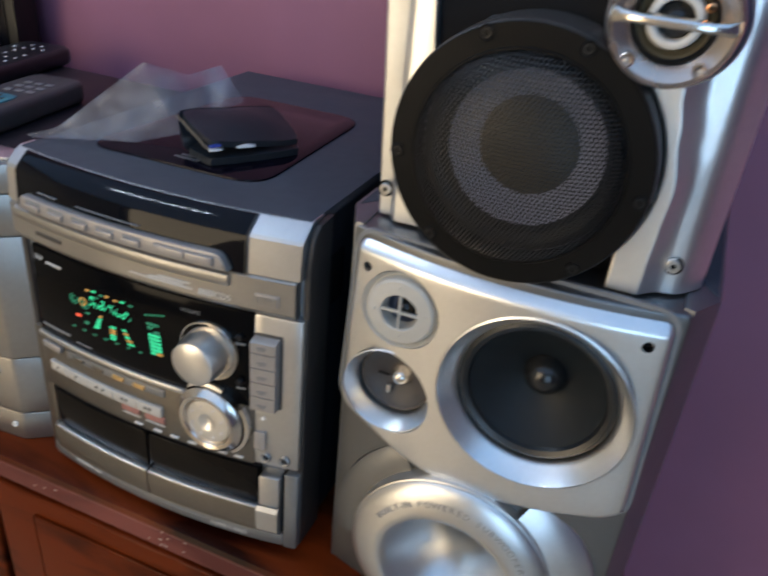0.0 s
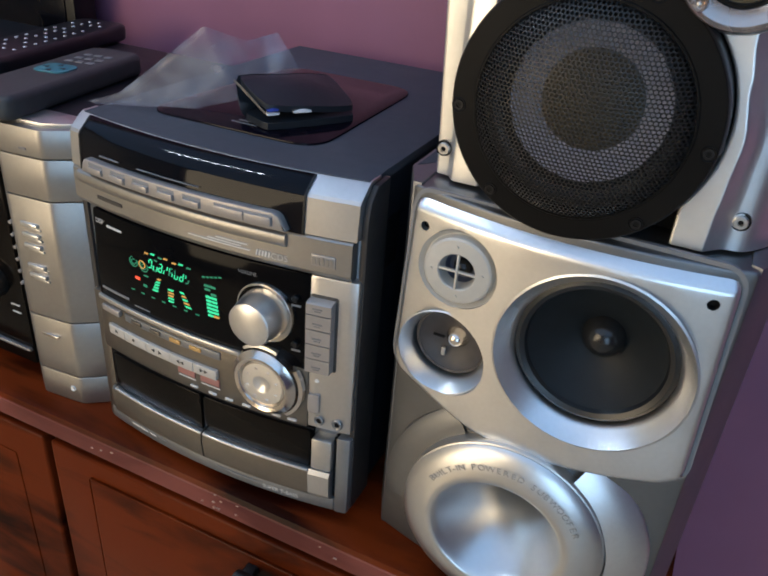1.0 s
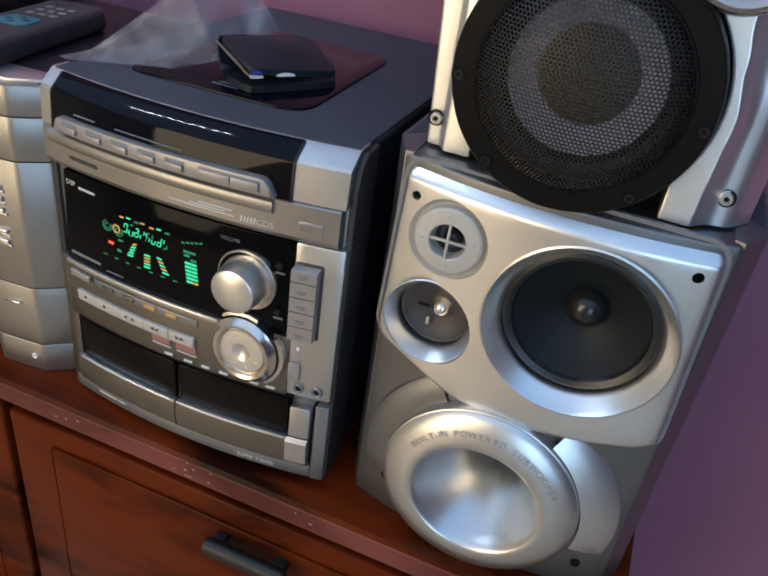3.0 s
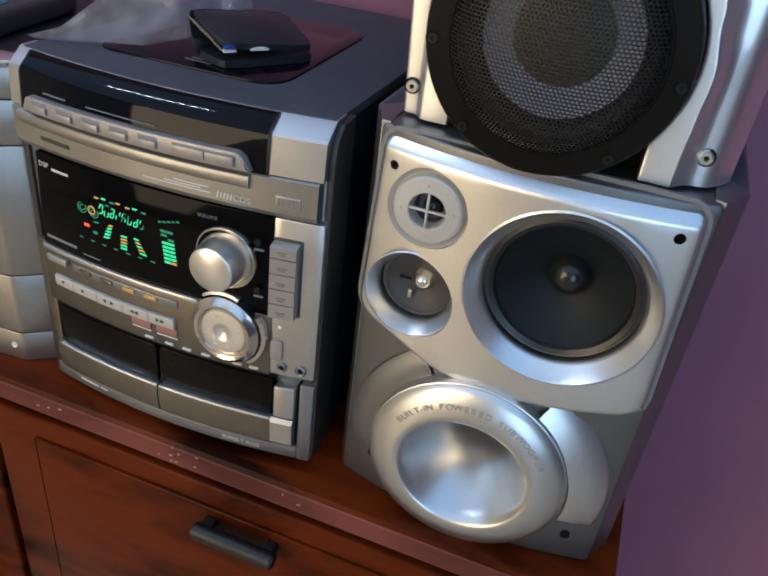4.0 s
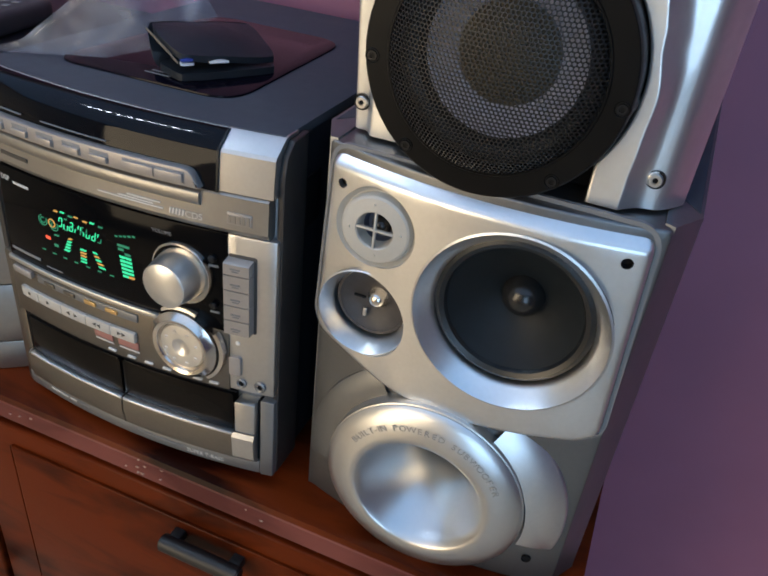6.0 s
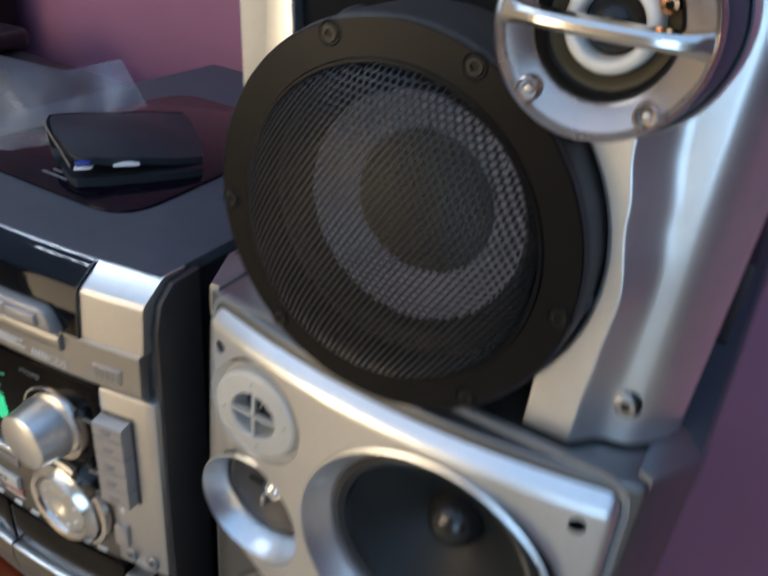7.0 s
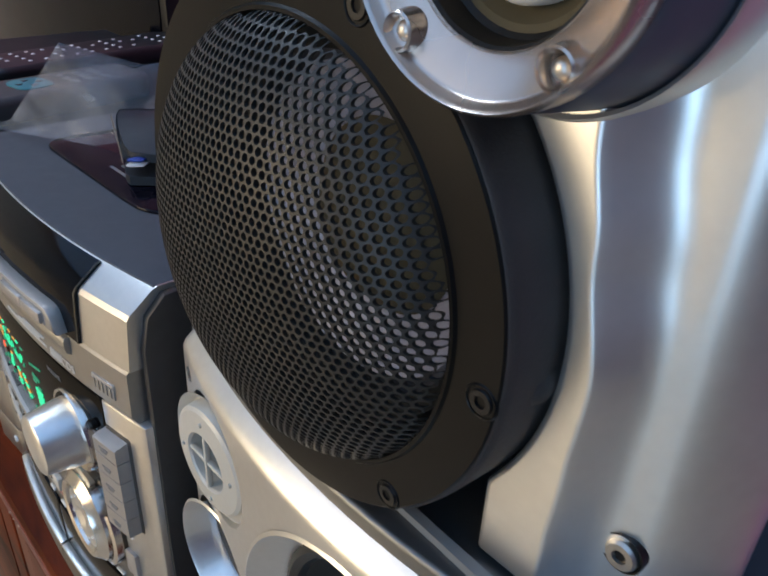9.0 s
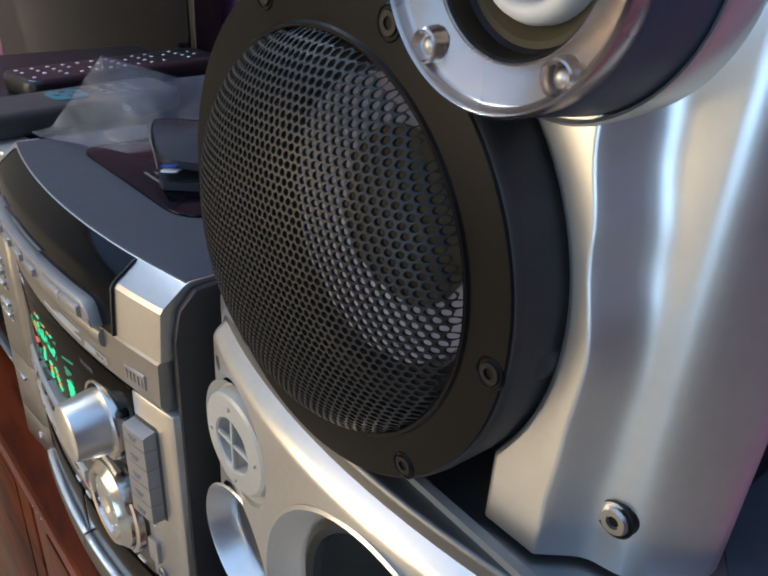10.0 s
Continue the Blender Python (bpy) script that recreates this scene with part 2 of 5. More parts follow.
def rounded(x0, x1, z0, z1, r, n=5):
    pts = []
    for cx, cz, a in ((x1 - r, z1 - r, 0), (x0 + r, z1 - r, 90), (x0 + r, z0 + r, 180), (x1 - r, z0 + r, 270)):
        for i in range(n + 1):
            t = radians(a + 90 * i / n)
            pts.append((cx + r * math.cos(t), cz + r * math.sin(t)))
    return pts


def soft_outline(pts, r, n=5):
    """An outline with its corners rounded; r is one radius or one for each corner."""
    out = []
    for i, p in enumerate(pts):
        p, a, b = Vector(p), Vector(pts[i - 1]), Vector(pts[(i + 1) % len(pts)])
        rad = r[i] if isinstance(r, (list, tuple)) else r
        if rad <= 0:
            out.append(tuple(p))
            continue
        s, e = p + (a - p).normalized() * rad, p + (b - p).normalized() * rad
        for k in range(n + 1):
            t = k / n
            out.append(tuple(s * (1 - t) ** 2 + p * 2 * t * (1 - t) + e * t * t))
    return out


def lathe(profile, cx, cz, n=48, a0=0.0, a1=360.0):
    """A profile of (radius, y) turned about an axis along y through (cx, cz)."""
    bm = bmesh.new()
    whole = abs(a1 - a0) >= 360
    count = n if whole else n + 1
    rings = []
    for r, y in profile:
        if r < 1e-6:
            rings.append([bm.verts.new((cx, y, cz))])
            continue
        rings.append([bm.verts.new((cx + r * math.cos(radians(a0 + (a1 - a0) * i / n)), y, cz + r * math.sin(radians(a0 + (a1 - a0) * i / n)))) for i in range(count)])
    for p, q in zip(rings, rings[1:]):
        m = max(len(p), len(q))
        for i in range(m if whole else m - 1):
            j = (i + 1) % m
            if len(p) == 1 and len(q) == 1:
                continue
            if len(p) == 1:
                bm.faces.new((p[0], q[i], q[j]))
            elif len(q) == 1:
                bm.faces.new((p[i], q[0], p[j]))
            else:
                bm.faces.new((p[i], q[i], q[j], p[j]))
    return bm


def holed_plate(outer, holes, y, bev, depth, nx):
    """A plate in x and z with round holes (x, z, r), its rim rolled back by bev, at front y."""
    bm = bmesh.new()

    def loop(pts, yy):
        vs = [bm.verts.new((p[0], yy, p[1])) for p in pts]
        return vs, [bm.edges.new((vs[i], vs[(i + 1) % len(vs)])) for i in range(len(vs))]

    cx = sum(p[0] for p in outer) / len(outer)
    cz = sum(p[1] for p in outer) / len(outer)

    def grown(d):
        out = []
        for i, p in enumerate(outer):
            a, b = Vector(outer[i - 1]), Vector(outer[(i + 1) % len(outer)])
            t = (b - a).normalized()
            nn = Vector((t.y, -t.x))
            if nn.dot(Vector((p[0] - cx, p[1] - cz))) < 0:
                nn = -nn
            out.append((p[0] + nn.x * d, p[1] + nn.y * d))
        return out

    vs, edges = loop(outer, y)
    for hx, hz, hr in holes:
        hv, he = loop([(hx + hr * math.cos(k / 40 * math.tau), hz + hr * math.sin(k / 40 * math.tau)) for k in range(40)], y)
        edges += he
        deep = [bm.verts.new((v.co.x, y + depth, v.co.z)) for v in hv]
        for i in range(40):
            bm.faces.new((hv[i], deep[i], deep[(i + 1) % 40], hv[(i + 1) % 40]))
    bmesh.ops.triangle_fill(bm, edges=edges, use_beauty=True, use_dissolve=False)
    last = vs
    for k in range(1, 5):
        t = k / 4 * math.pi / 2
        ring = [bm.verts.new((p[0], y + bev * (1 - math.cos(t)), p[1])) for p in grown(bev * math.sin(t))]
        for i in range(len(vs)):
            j = (i + 1) % len(vs)
            bm.faces.new((last[i], last[j], ring[j], ring[i]))
        last = ring
    ring = [bm.verts.new((v.co.x, y + depth, v.co.z)) for v in last]
    for i in range(len(vs)):
        j = (i + 1) % len(vs)
        bm.faces.new((last[i], last[j], ring[j], ring[i]))
    xs = [p[0] for p in outer]
    cut_x(bm, min(xs), max(xs), nx)
    return bm


def profile_x(pts, x0, x1, nx):
    """A closed (y, z) outline drawn out along x in nx slices, with closed ends."""
    bm = bmesh.new()
    rows = [[bm.verts.new((x0 + (x1 - x0) * i / nx, y, z)) for y, z in pts] for i in range(nx + 1)]
    for p, q in zip(rows, rows[1:]):
        for i in range(len(pts)):
            j = (i + 1) % len(pts)
            bm.faces.new((p[i], q[i], q[j], p[j]))
    bm.faces.new(rows[0][::-1])
    bm.faces.new(rows[-1])
    return bm


def letters(text, size, spacing=1.0):
    """A bmesh of the built-in font's letters in x and z, facing -y, from x = 0."""
    curve = bpy.data.curves.new("letters", "FONT")
    curve.body, curve.size, curve.extrude, curve.space_character, curve.resolution_u = text, size, 0.00012, spacing, 3
    ob = new("letters", curve)
    dg = bpy.context.evaluated_depsgraph_get()
    me = bpy.data.meshes.new_from_object(ob.evaluated_get(dg))
    bm = bmesh.new()
    bm.from_mesh(me)
    bpy.data.objects.remove(ob)
    bpy.data.curves.remove(curve)
    bpy.data.meshes.remove(me)
    bmesh.ops.transform(bm, matrix=pose(0, 0, 0, 90, 0, 0), verts=bm.verts)
    return bm


def merge(dst, src):
    me = bpy.data.meshes.new("tmp")
    src.to_mesh(me)
    dst.from_mesh(me)
    bpy.data.meshes.remove(me)
    src.free()
    return dst


def screw(name, x, y, z, r, parent, mat, socket=True):
    """A cap screw whose head faces -y, with a dark socket."""
    head = part(name, lathe([(0.0, y - 0.0008), (r * 0.42, y - 0.0008), (r * 0.46, y - 0.0019), (r * 0.85, y - 0.0019), (r, y - 0.0010), (r, y + 0.004)], x, z, 20), mat, parent)
    if socket:
        part("socket", lathe([(0.0, y - 0.0011), (r * 0.40, y - 0.0011), (r * 0.40, y - 0.0006)], x, z, 6), BLACK_MATT, head)
    return head


# ---- setting ----
def slab(name, b, mat, label):
    ob = part(name, box(*b, bev=0), mat)
    return tagged(ob, label, name.split("_")[0], "", "structure")


slab("wall_north", (-2.6, 2.2, 0.80, 0.92, 0.0, 2.5), WALL, "plum purple painted wall behind the stereo")
slab("wall_south", (-2.6, 2.2, -2.42, -2.30, 0.0, 2.5), WALL_CREAM, "cream painted wall across the room")
slab("wall_west", (-2.72, -2.6, -2.42, 0.92, 0.0, 2.5), WALL_CREAM, "cream painted side wall")
# out of view; darkened so that silver facing right reflects little
slab("wall_east", (2.2, 2.32, -2.42, 0.92, 0.0, 2.5), WALL_DIM, "unseen side wall, plum paint darkened for dim reflections")
slab("ceiling", (-2.72, 2.32, -2.42, 0.92, 2.5, 2.6), CEILING, "white painted ceiling with a light strip")
slab("floor", (-2.72, 2.32, -2.42, 0.92, -0.1, 0.0), FLOOR, "pale cream tiled floor of the room")


def led_strip():
    thing = root("led_strip", (-1.3, 0.14, 2.49), "white strip of small bright lamps on the ceiling", "light strip")
    part("rail", box(-2.0, -0.6, 0.125, 0.155, 2.488, 2.4995, 0.002), CEILING, thing)
    for i in range(10):
        x = -1.58 + i * 0.066
        part("lamp", box(x - 0.012, x + 0.012, 0.128, 0.152, 2.482, 2.490, 0.002), LED, thing)
    return thing


led_strip()


# ---- dresser ----
def dresser():
    thing = root("dresser", (-0.6, 0.58, 0.0), "glossy reddish mahogany wooden dresser with black bar handles", "dresser")
    nose = [(0.79, 0.80), (0.384, 0.80), (0.377, 0.798), (0.374, 0.793), (0.376, 0.772), (0.380, 0.767), (0.79, 0.767)]
    part("top", profile_x(nose, -1.55, 0.068, 4), WOOD, thing)
    edge = [(0.3765, 0.7965), (0.3735, 0.7925), (0.3750, 0.7705), (0.3790, 0.7675), (0.383, 0.770), (0.383, 0.795)]
    part("edge_band", profile_x(edge, -1.549, 0.0675, 4), WOOD_EDGE, thing, "worn reddish edge band with pale chips")
    part("side_panel", box(0.035, 0.060, 0.395, 0.788, 0.05, 0.767, 0.002), WOOD, thing)
    part("side_panel", box(-1.545, -1.52, 0.395, 0.788, 0.05, 0.767, 0.002), WOOD, thing)
    part("plinth", box(-1.51, 0.03, 0.42, 0.78, 0.0, 0.06, 0.002), WOOD, thing)
    part("carcass", box(-1.518, 0.034, 0.405, 0.786, 0.062, 0.766, 0.002), WOOD, thing)
    part("rail", box(-1.518, 0.034, 0.392, 0.404, 0.748, 0.766, 0.002), WOOD, thing)
    fronts = [(-1.51, -1.055, 0.07, 0.745, 0.0), (-1.045, -0.572, 0.07, 0.745, 0.0), (-0.562, 0.030, 0.435, 0.745, -0.262), (-0.562, 0.030, 0.07, 0.425, -0.262)]
    for x0, x1, z0, z1, hx in fronts:
        d = part("drawer" if hx else "door", box(x0, x1, 0.386, 0.4035, z0, z1, 0.004, seg=3), WOOD, thing)
        if not hx:
            part("field", box(x0 + 0.050, x1 - 0.050, 0.3850, 0.3864, z0 + 0.045, z1 - 0.045, 0.0013), WOOD, d)
        if hx:
            part("field", box(x0 + 0.055, x1 - 0.055, 0.3828, 0.3868, z0 + 0.028, z1 - 0.026, 0.0035, seg=3), WOOD, d)
            part("handle", bar_handle(hx - 0.043, hx + 0.043, z1 - 0.043), HANDLE, d, "black round bar handle")
        else:
            part("handle", bar_handle(x1 - 0.14, x1 - 0.04, 0.42), HANDLE, d, "black round bar handle")
    # pale chips along the edge
    rnd = random.Random(4)
    for cx, n in ((-0.316, 6), (-0.345, 3), (-0.47, 3), (-0.20, 2), (0.055, 5)):
        for k in range(n):
            x = cx + rnd.uniform(-0.018, 0.018)
            z = rnd.uniform(0.774, 0.796)
            w, h = rnd.uniform(0.0004, 0.0018), rnd.uniform(0.0003, 0.0008)
            part("chip", box(x - w, x + w, 0.3728, 0.3752, z - h, z + h, 0.0003, seg=1), WOOD_RAW, thing)
    return thing


def bar_handle(x0, x1, z):
    bm = bmesh.new()
    bmesh.ops.create_cone(bm, cap_ends=True, segments=24, radius1=0.0085, radius2=0.0085, depth=x1 - x0, matrix=Matrix.Translation(((x0 + x1) / 2, 0.366, z)) @ Matrix.Rotation(radians(90), 4, "Y"))
    bmesh.ops.bevel(bm, geom=[e for e in bm.edges if abs(e.verts[0].co.x - e.verts[1].co.x) < 1e-5], offset=0.0015, segments=2, affect="EDGES")
    merge(bm, box(x0 + 0.004, x0 + 0.016, 0.368, 0.3865, z - 0.006, z + 0.006, 0.002))
    merge(bm, box(x1 - 0.016, x1 - 0.004, 0.368, 0.3865, z - 0.006, z + 0.006, 0.002))
    return bm


dresser()


# ---- mini stereo ----
def bow_main(x):
    return 0.388 + 0.014 * ((x + 0.343) / 0.135) ** 2


def mini_stereo():
    T = root("mini_stereo", (-0.343, 0.58, 0.80), "silver and black mini hi-fi with lit green display", "stereo")
    W = bow_main
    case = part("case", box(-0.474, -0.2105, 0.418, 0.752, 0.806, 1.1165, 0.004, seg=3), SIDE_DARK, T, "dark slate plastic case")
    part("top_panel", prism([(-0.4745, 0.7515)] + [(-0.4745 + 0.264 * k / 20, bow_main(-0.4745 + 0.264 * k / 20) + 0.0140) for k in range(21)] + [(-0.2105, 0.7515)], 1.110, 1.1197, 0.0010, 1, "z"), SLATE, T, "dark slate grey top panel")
    for x in (-0.45, -0.235):
        for y in (0.44, 0.72):
            part("foot", box(x - 0.012, x + 0.012, y - 0.012, y + 0.012, 0.80, 0.8075, 0.002), BLACK_MATT, T)
    # right-hand wing of the front that joins the case
    part("front_shell", box(-0.476, -0.2085, 0.006, 0.034, 0.808, 1.078, 0.002, 16), SILVER_DARK, T, "grey front shell", W)
    for x0, x1 in ((-0.2100, -0.2045), (-0.4800, -0.4742)):
        part("side_wing", prism([(0.4060, 0.8100), (0.4040, 0.9600), (0.4048, 1.0900), (0.4085, 1.1070), (0.4180, 1.1165), (0.4380, 1.1175), (0.4400, 0.8100)], x0, x1, 0.0012, 1, "x"), SHELL_DARK, T, "dark grey side of the front")
    # upper bezel with its sloping brow
    brow = [(0.030, 1.1192), (0.0155, 1.1192), (0.0125, 1.1180), (0.0005, 1.1085), (-0.0012, 1.1060), (-0.0035, 1.0785), (0.030, 1.0785)]
    bz = part("upper_bezel", profile_x(brow, -0.478, -0.2095, 20), SILVER, T, "silver upper bezel", W, sharp=0.3)
    win = [(0.0150, 1.1165), (0.0128, 1.1187), (0.0112, 1.1184), (-0.0008, 1.1088), (-0.0025, 1.1060), (-0.0048, 1.0779), (0.015, 1.0779)]
    part("window", profile_x(win, -0.463, -0.2495, 18), GLOSS, bz, "glossy black window strip", W, sharp=0.9)
    for x0, x1 in ((-0.4645, -0.4625), (-0.2500, -0.2485)):
        part("window_rim", profile_x([(a - 0.0004, b) for a, b in win], x0, x1, 1), BLACK, bz, "", W)
    pl = part("button_plate", prism(soft_outline([(-0.457, 1.0795), (-0.453, 1.0915), (-0.266, 1.0925), (-0.259, 1.0795)], [0.002, 0.005, 0.006, 0.001]), -0.0105, -0.002, 0.0012, 16), BUTTON, bz, "champagne button plate", W)
    for x in (-0.445, -0.4195, -0.3945, -0.3695, -0.345):
        part("recess", box(x - 0.0008, x + 0.0158, -0.0108, -0.006, 1.0818, 1.0902, 0.0005), PRINT_GREY, pl, "", W)
        part("button", box(x, x + 0.0150, -0.0128, -0.006, 1.0822, 1.0872, 0.0007), BUTTON, pl, "", W)
    part("recess", box(-0.3178, -0.2692, -0.0108, -0.006, 1.0815, 1.0905, 0.0005, 4), PRINT_GREY, pl, "", W)
    part("long_button", box(-0.317, -0.292, -0.0128, -0.006, 1.0825, 1.0892, 0.0008, 3), BUTTON, pl, "", W)
    part("long_button", box(-0.2915, -0.270, -0.0128, -0.006, 1.0825, 1.0892, 0.0008, 3), BUTTON, pl, "", W)
    part("print", box(-0.437, -0.415, -0.0056, -0.0042, 1.0955, 1.0962, 0, 3), PRINT_GREY, bz, "", W)
    part("print", box(-0.395, -0.335, -0.0056, -0.0042, 1.0957, 1.0962, 0, 5), PRINT_GREY, bz, "", W)
    # middle bezel: rolled bar and the plate below it
    mid = [(0.03, 1.0772), (-0.002, 1.0772), (-0.0035, 1.0755), (-0.004, 1.050), (-0.001, 1.0455), (0.03, 1.0455)]
    mb = part("middle_bezel", profile_x(mid, -0.478, -0.2125, 20), SILVER_COLUMN, T, "warm silver middle bezel", W, sharp=0.3)
    roll = [(0.0, 1.0760), (-0.0055, 1.0752), (-0.0066, 1.0735), (-0.0068, 1.0695), (-0.0062, 1.0662), (-0.0040, 1.0645), (0.0, 1.0640)]
    part("rolled_bar", profile_x(roll, -0.470, -0.262, 16), SILVER_COLUMN, mb, "", W, sharp=1.0)
    part("disc_badge", box(-0.2425, -0.2240, -0.0048, -0.001, 1.0545, 1.0640, 0.0006), BUTTON, mb, "pale disc badge", W)
    for k in range(5):
        part("badge_bar", box(-0.2412 + k * 0.0034, -0.2390 + k * 0.0034, -0.0053, -0.003, 1.0562, 1.0622, 0), SILVER_COLUMN, mb, "", W)
    bm = letters("CDS", 0.0072)
    bmesh.ops.translate(bm, verts=bm.verts, vec=(-0.2745, -0.0045, 1.0525))
    part("print", bm, PRINT_LIGHT, mb, "", W, keep=True)
    for k in range(5):
        x = -0.2875 + k * 0.0026
        part("print", prism([(x, 1.0525), (x + 0.0013, 1.0525), (x + 0.0023, 1.0575), (x + 0.0010, 1.0575)], -0.0046, -0.0035, 0), PRINT_LIGHT, mb, "", W)
    for x0, x1, z in ((-0.348, -0.292, 1.0548), (-0.322, -0.294, 1.0590), (-0.330, -0.300, 1.0568)):
        part("print", box(x0, x1, -0.0045, -0.003, z - 0.0005, z + 0.0005, 0, 4), PRINT_LIGHT, mb, "", W)
    part("print", box(-0.448, -0.418, -0.0045, -0.003, 1.0560, 1.0590, 0, 3), PRINT_DARK, mb, "", W)
    # display window
    dp = part("display_panel", prism(soft_outline([(-0.466, 0.957), (-0.4605, 1.0435), (-0.2435, 1.0445), (-0.2450, 0.957)], 0.003), -0.002, 0.008, 0.001, 16), PANE, T, "black display window with green figures", W)
    display(dp)
    for x0, x1, z0, z1, m in ((-0.443, -0.425, 1.0305, 1.0325, PRINT_LIGHT), (-0.460, -0.425, 0.9650, 0.9675, PRINT_GREY), (-0.418, -0.400, 0.9625, 0.9635, PRINT_GREY)):
        part("print", box(x0, x1, -0.0026, -0.001, z0, z1, 0, 2), m, dp, "", W)
    bm = letters("DSP", 0.0062)
    bmesh.ops.translate(bm, verts=bm.verts, vec=(-0.4575, -0.0023, 1.0312))
    part("print", bm, PRINT_LIGHT, dp, "", W, keep=True)
    bm = letters("VOLUME", 0.0042)
    bmesh.ops.translate(bm, verts=bm.verts, vec=(-0.3045, -0.0023, 1.0322))
    part("print", bm, PRINT_GREY, dp, "", W, keep=True)
    for z in (1.0225, 0.9810):
        b = part("small_button", lathe([(0, -0.006), (0.0022, -0.006), (0.003, -0.005), (0.003, 0.0)], -0.2545, z, 16), BLACK, dp, "", W)
        part("print", box(-0.2585, -0.2510, -0.0026, -0.001, z - 0.0080, z - 0.0062, 0), PRINT_GREY, dp, "", W)
    # volume knob
    kx, kz, yk = -0.281, 1.0025, bow_main(-0.279)
    part("knob_seat", lathe([(0.0215, yk - 0.002), (0.0255, yk - 0.0045), (0.0262, yk - 0.003), (0.0262, yk + 0.004)], kx, kz, 48), CHROME, T, "bright chrome knob seat")
    part("volume_knob", lathe([(0.0, yk - 0.0260), (0.0165, yk - 0.0262), (0.0180, yk - 0.0252), (0.0208, yk - 0.008), (0.0212, yk - 0.001), (0.0212, yk + 0.003)], kx, kz, 56), SILVER_FINE, T, "satin silver volume knob", sharp=0.8)
    # lower control panel
    lp = part("control_panel", box(-0.470, -0.2440, -0.0015, 0.010, 0.8975, 0.9575, 0.0012, 18), SILVER_BRONZE, T, "warm silver control panel", W)
    part("panel_lip", box(-0.467, -0.305, -0.0045, 0.004, 0.9525, 0.9572, 0.0015, 12), SILVER, lp, "", W)
    part("small_key", box(-0.462, -0.4385, -0.0055, 0.0, 0.9425, 0.9490, 0.0012, 3), BUTTON, lp, "", W)
    slot = part("key_slot", box(-0.4335, -0.325, -0.0030, 0.0, 0.9405, 0.9485, 0.001, 10), SILVER_DARK, lp, "", W)
    for k, x in enumerate((-0.418, -0.395, -0.372, -0.350)):
        part("lit_key", box(x - 0.006, x + 0.006, -0.0045, -0.002, 0.9425, 0.9465, 0.0006), AMBER if k > 1 else SILVER_BRONZE, slot, "", W)
    xs = [-0.456, -0.435, -0.407, -0.379, -0.353, -0.328]
    for a, b in zip(xs, xs[1:]):
        part("transport_key", box(a, b - 0.0002, -0.0048, 0.0, 0.9195, 0.9295, 0.0008, 3), KEYBAR, lp, "", W)
    for x, s in ((-0.4460, "pause"), (-0.4230, "stop"), (-0.3985, "left"), (-0.3900, "right"), (-0.3695, "left"), (-0.3650, "left"), (-0.3435, "right"), (-0.3390, "right")):
        if s == "left":
            o = [(x - 0.0018, 0.9250), (x + 0.0018, 0.9232), (x + 0.0018, 0.9268)]
        elif s == "right":
            o = [(x + 0.0018, 0.9250), (x - 0.0018, 0.9268), (x - 0.0018, 0.9232)]
        else:
            o = [(x - 0.0012, 0.9238), (x + 0.0012, 0.9238), (x + 0.0012, 0.9262), (x - 0.0012, 0.9262)]
        part("mark", prism(o, -0.0052, -0.0044, 0), PRINT_DARK, lp, "", W)
    for x0, x1 in ((-0.372, -0.353), (-0.347, -0.327)):
        part("red_label", box(x0, x1, -0.0028, -0.001, 0.9115, 0.9185, 0.0003, 2), PRINT_RED, lp, "", W)
        part("print", box(x0, x1, -0.0020, -0.001, 0.9082, 0.9094, 0, 2), PRINT_LIGHT, lp, "", W)
    for x in (-0.355, -0.335, -0.318, -0.3005, -0.272, -0.2575):
        part("indicator", box(x - 0.004, x + 0.004, -0.0030, 0.0, 0.9010, 0.9030, 0.0004), PRINT_LIGHT, lp, "", W)
    # jog dial
    jx, jz, yj = -0.281, 0.936, bow_main(-0.281) - 0.002
    jog = part("jog_dial", lathe([(0.0205, yj - 0.003), (0.0225, yj - 0.008), (0.0255, yj - 0.009), (0.0280, yj - 0.006), (0.0305, yj - 0.004), (0.0315, yj + 0.004)], jx, jz, 56), CHROME, T, "shiny chrome jog dial")
    part("dial_face", lathe([(0.0, yj - 0.0045), (0.004, yj - 0.0052), (0.0075, yj - 0.0075), (0.009, yj - 0.0078), (0.0195, yj - 0.0065), (0.0207, yj - 0.004)], jx, jz, 48), SILVER_FINE, jog)
    for k in range(8):
        a = radians(k * 45 + 20)
        part("mark", box(jx + 0.0150 * math.cos(a) - 0.0012, jx + 0.0150 * math.cos(a) + 0.0012, yj - 0.0078, yj - 0.006, jz + 0.0150 * math.sin(a) - 0.0006, jz + 0.0150 * math.sin(a) + 0.0006, 0), PRINT_LIGHT, jog)
    part("dial_wing", lathe([(0.0318, yj + 0.001), (0.0322, yj - 0.002), (0.0352, yj - 0.001), (0.0360, yj + 0.003)], jx, jz, 16, -55, 35), CHROME, jog)
    part("dial_wing", lathe([(0.0318, yj + 0.001), (0.0322, yj - 0.003), (0.0345, yj - 0.002), (0.0350, yj + 0.003)], jx, jz, 16, 70, 128), SILVER, jog)
    # right-hand column
    col = part("column", box(-0.2440, -0.2065, -0.002, 0.014, 0.900, 1.0450, 0.0018, 5), SILVER, T, "silver side column", W)
    part("key_groove", box(-0.2435, -0.2205, -0.0026, 0.004, 0.960, 1.0300, 0.002, 3), PRINT_DARK, col, "", W)
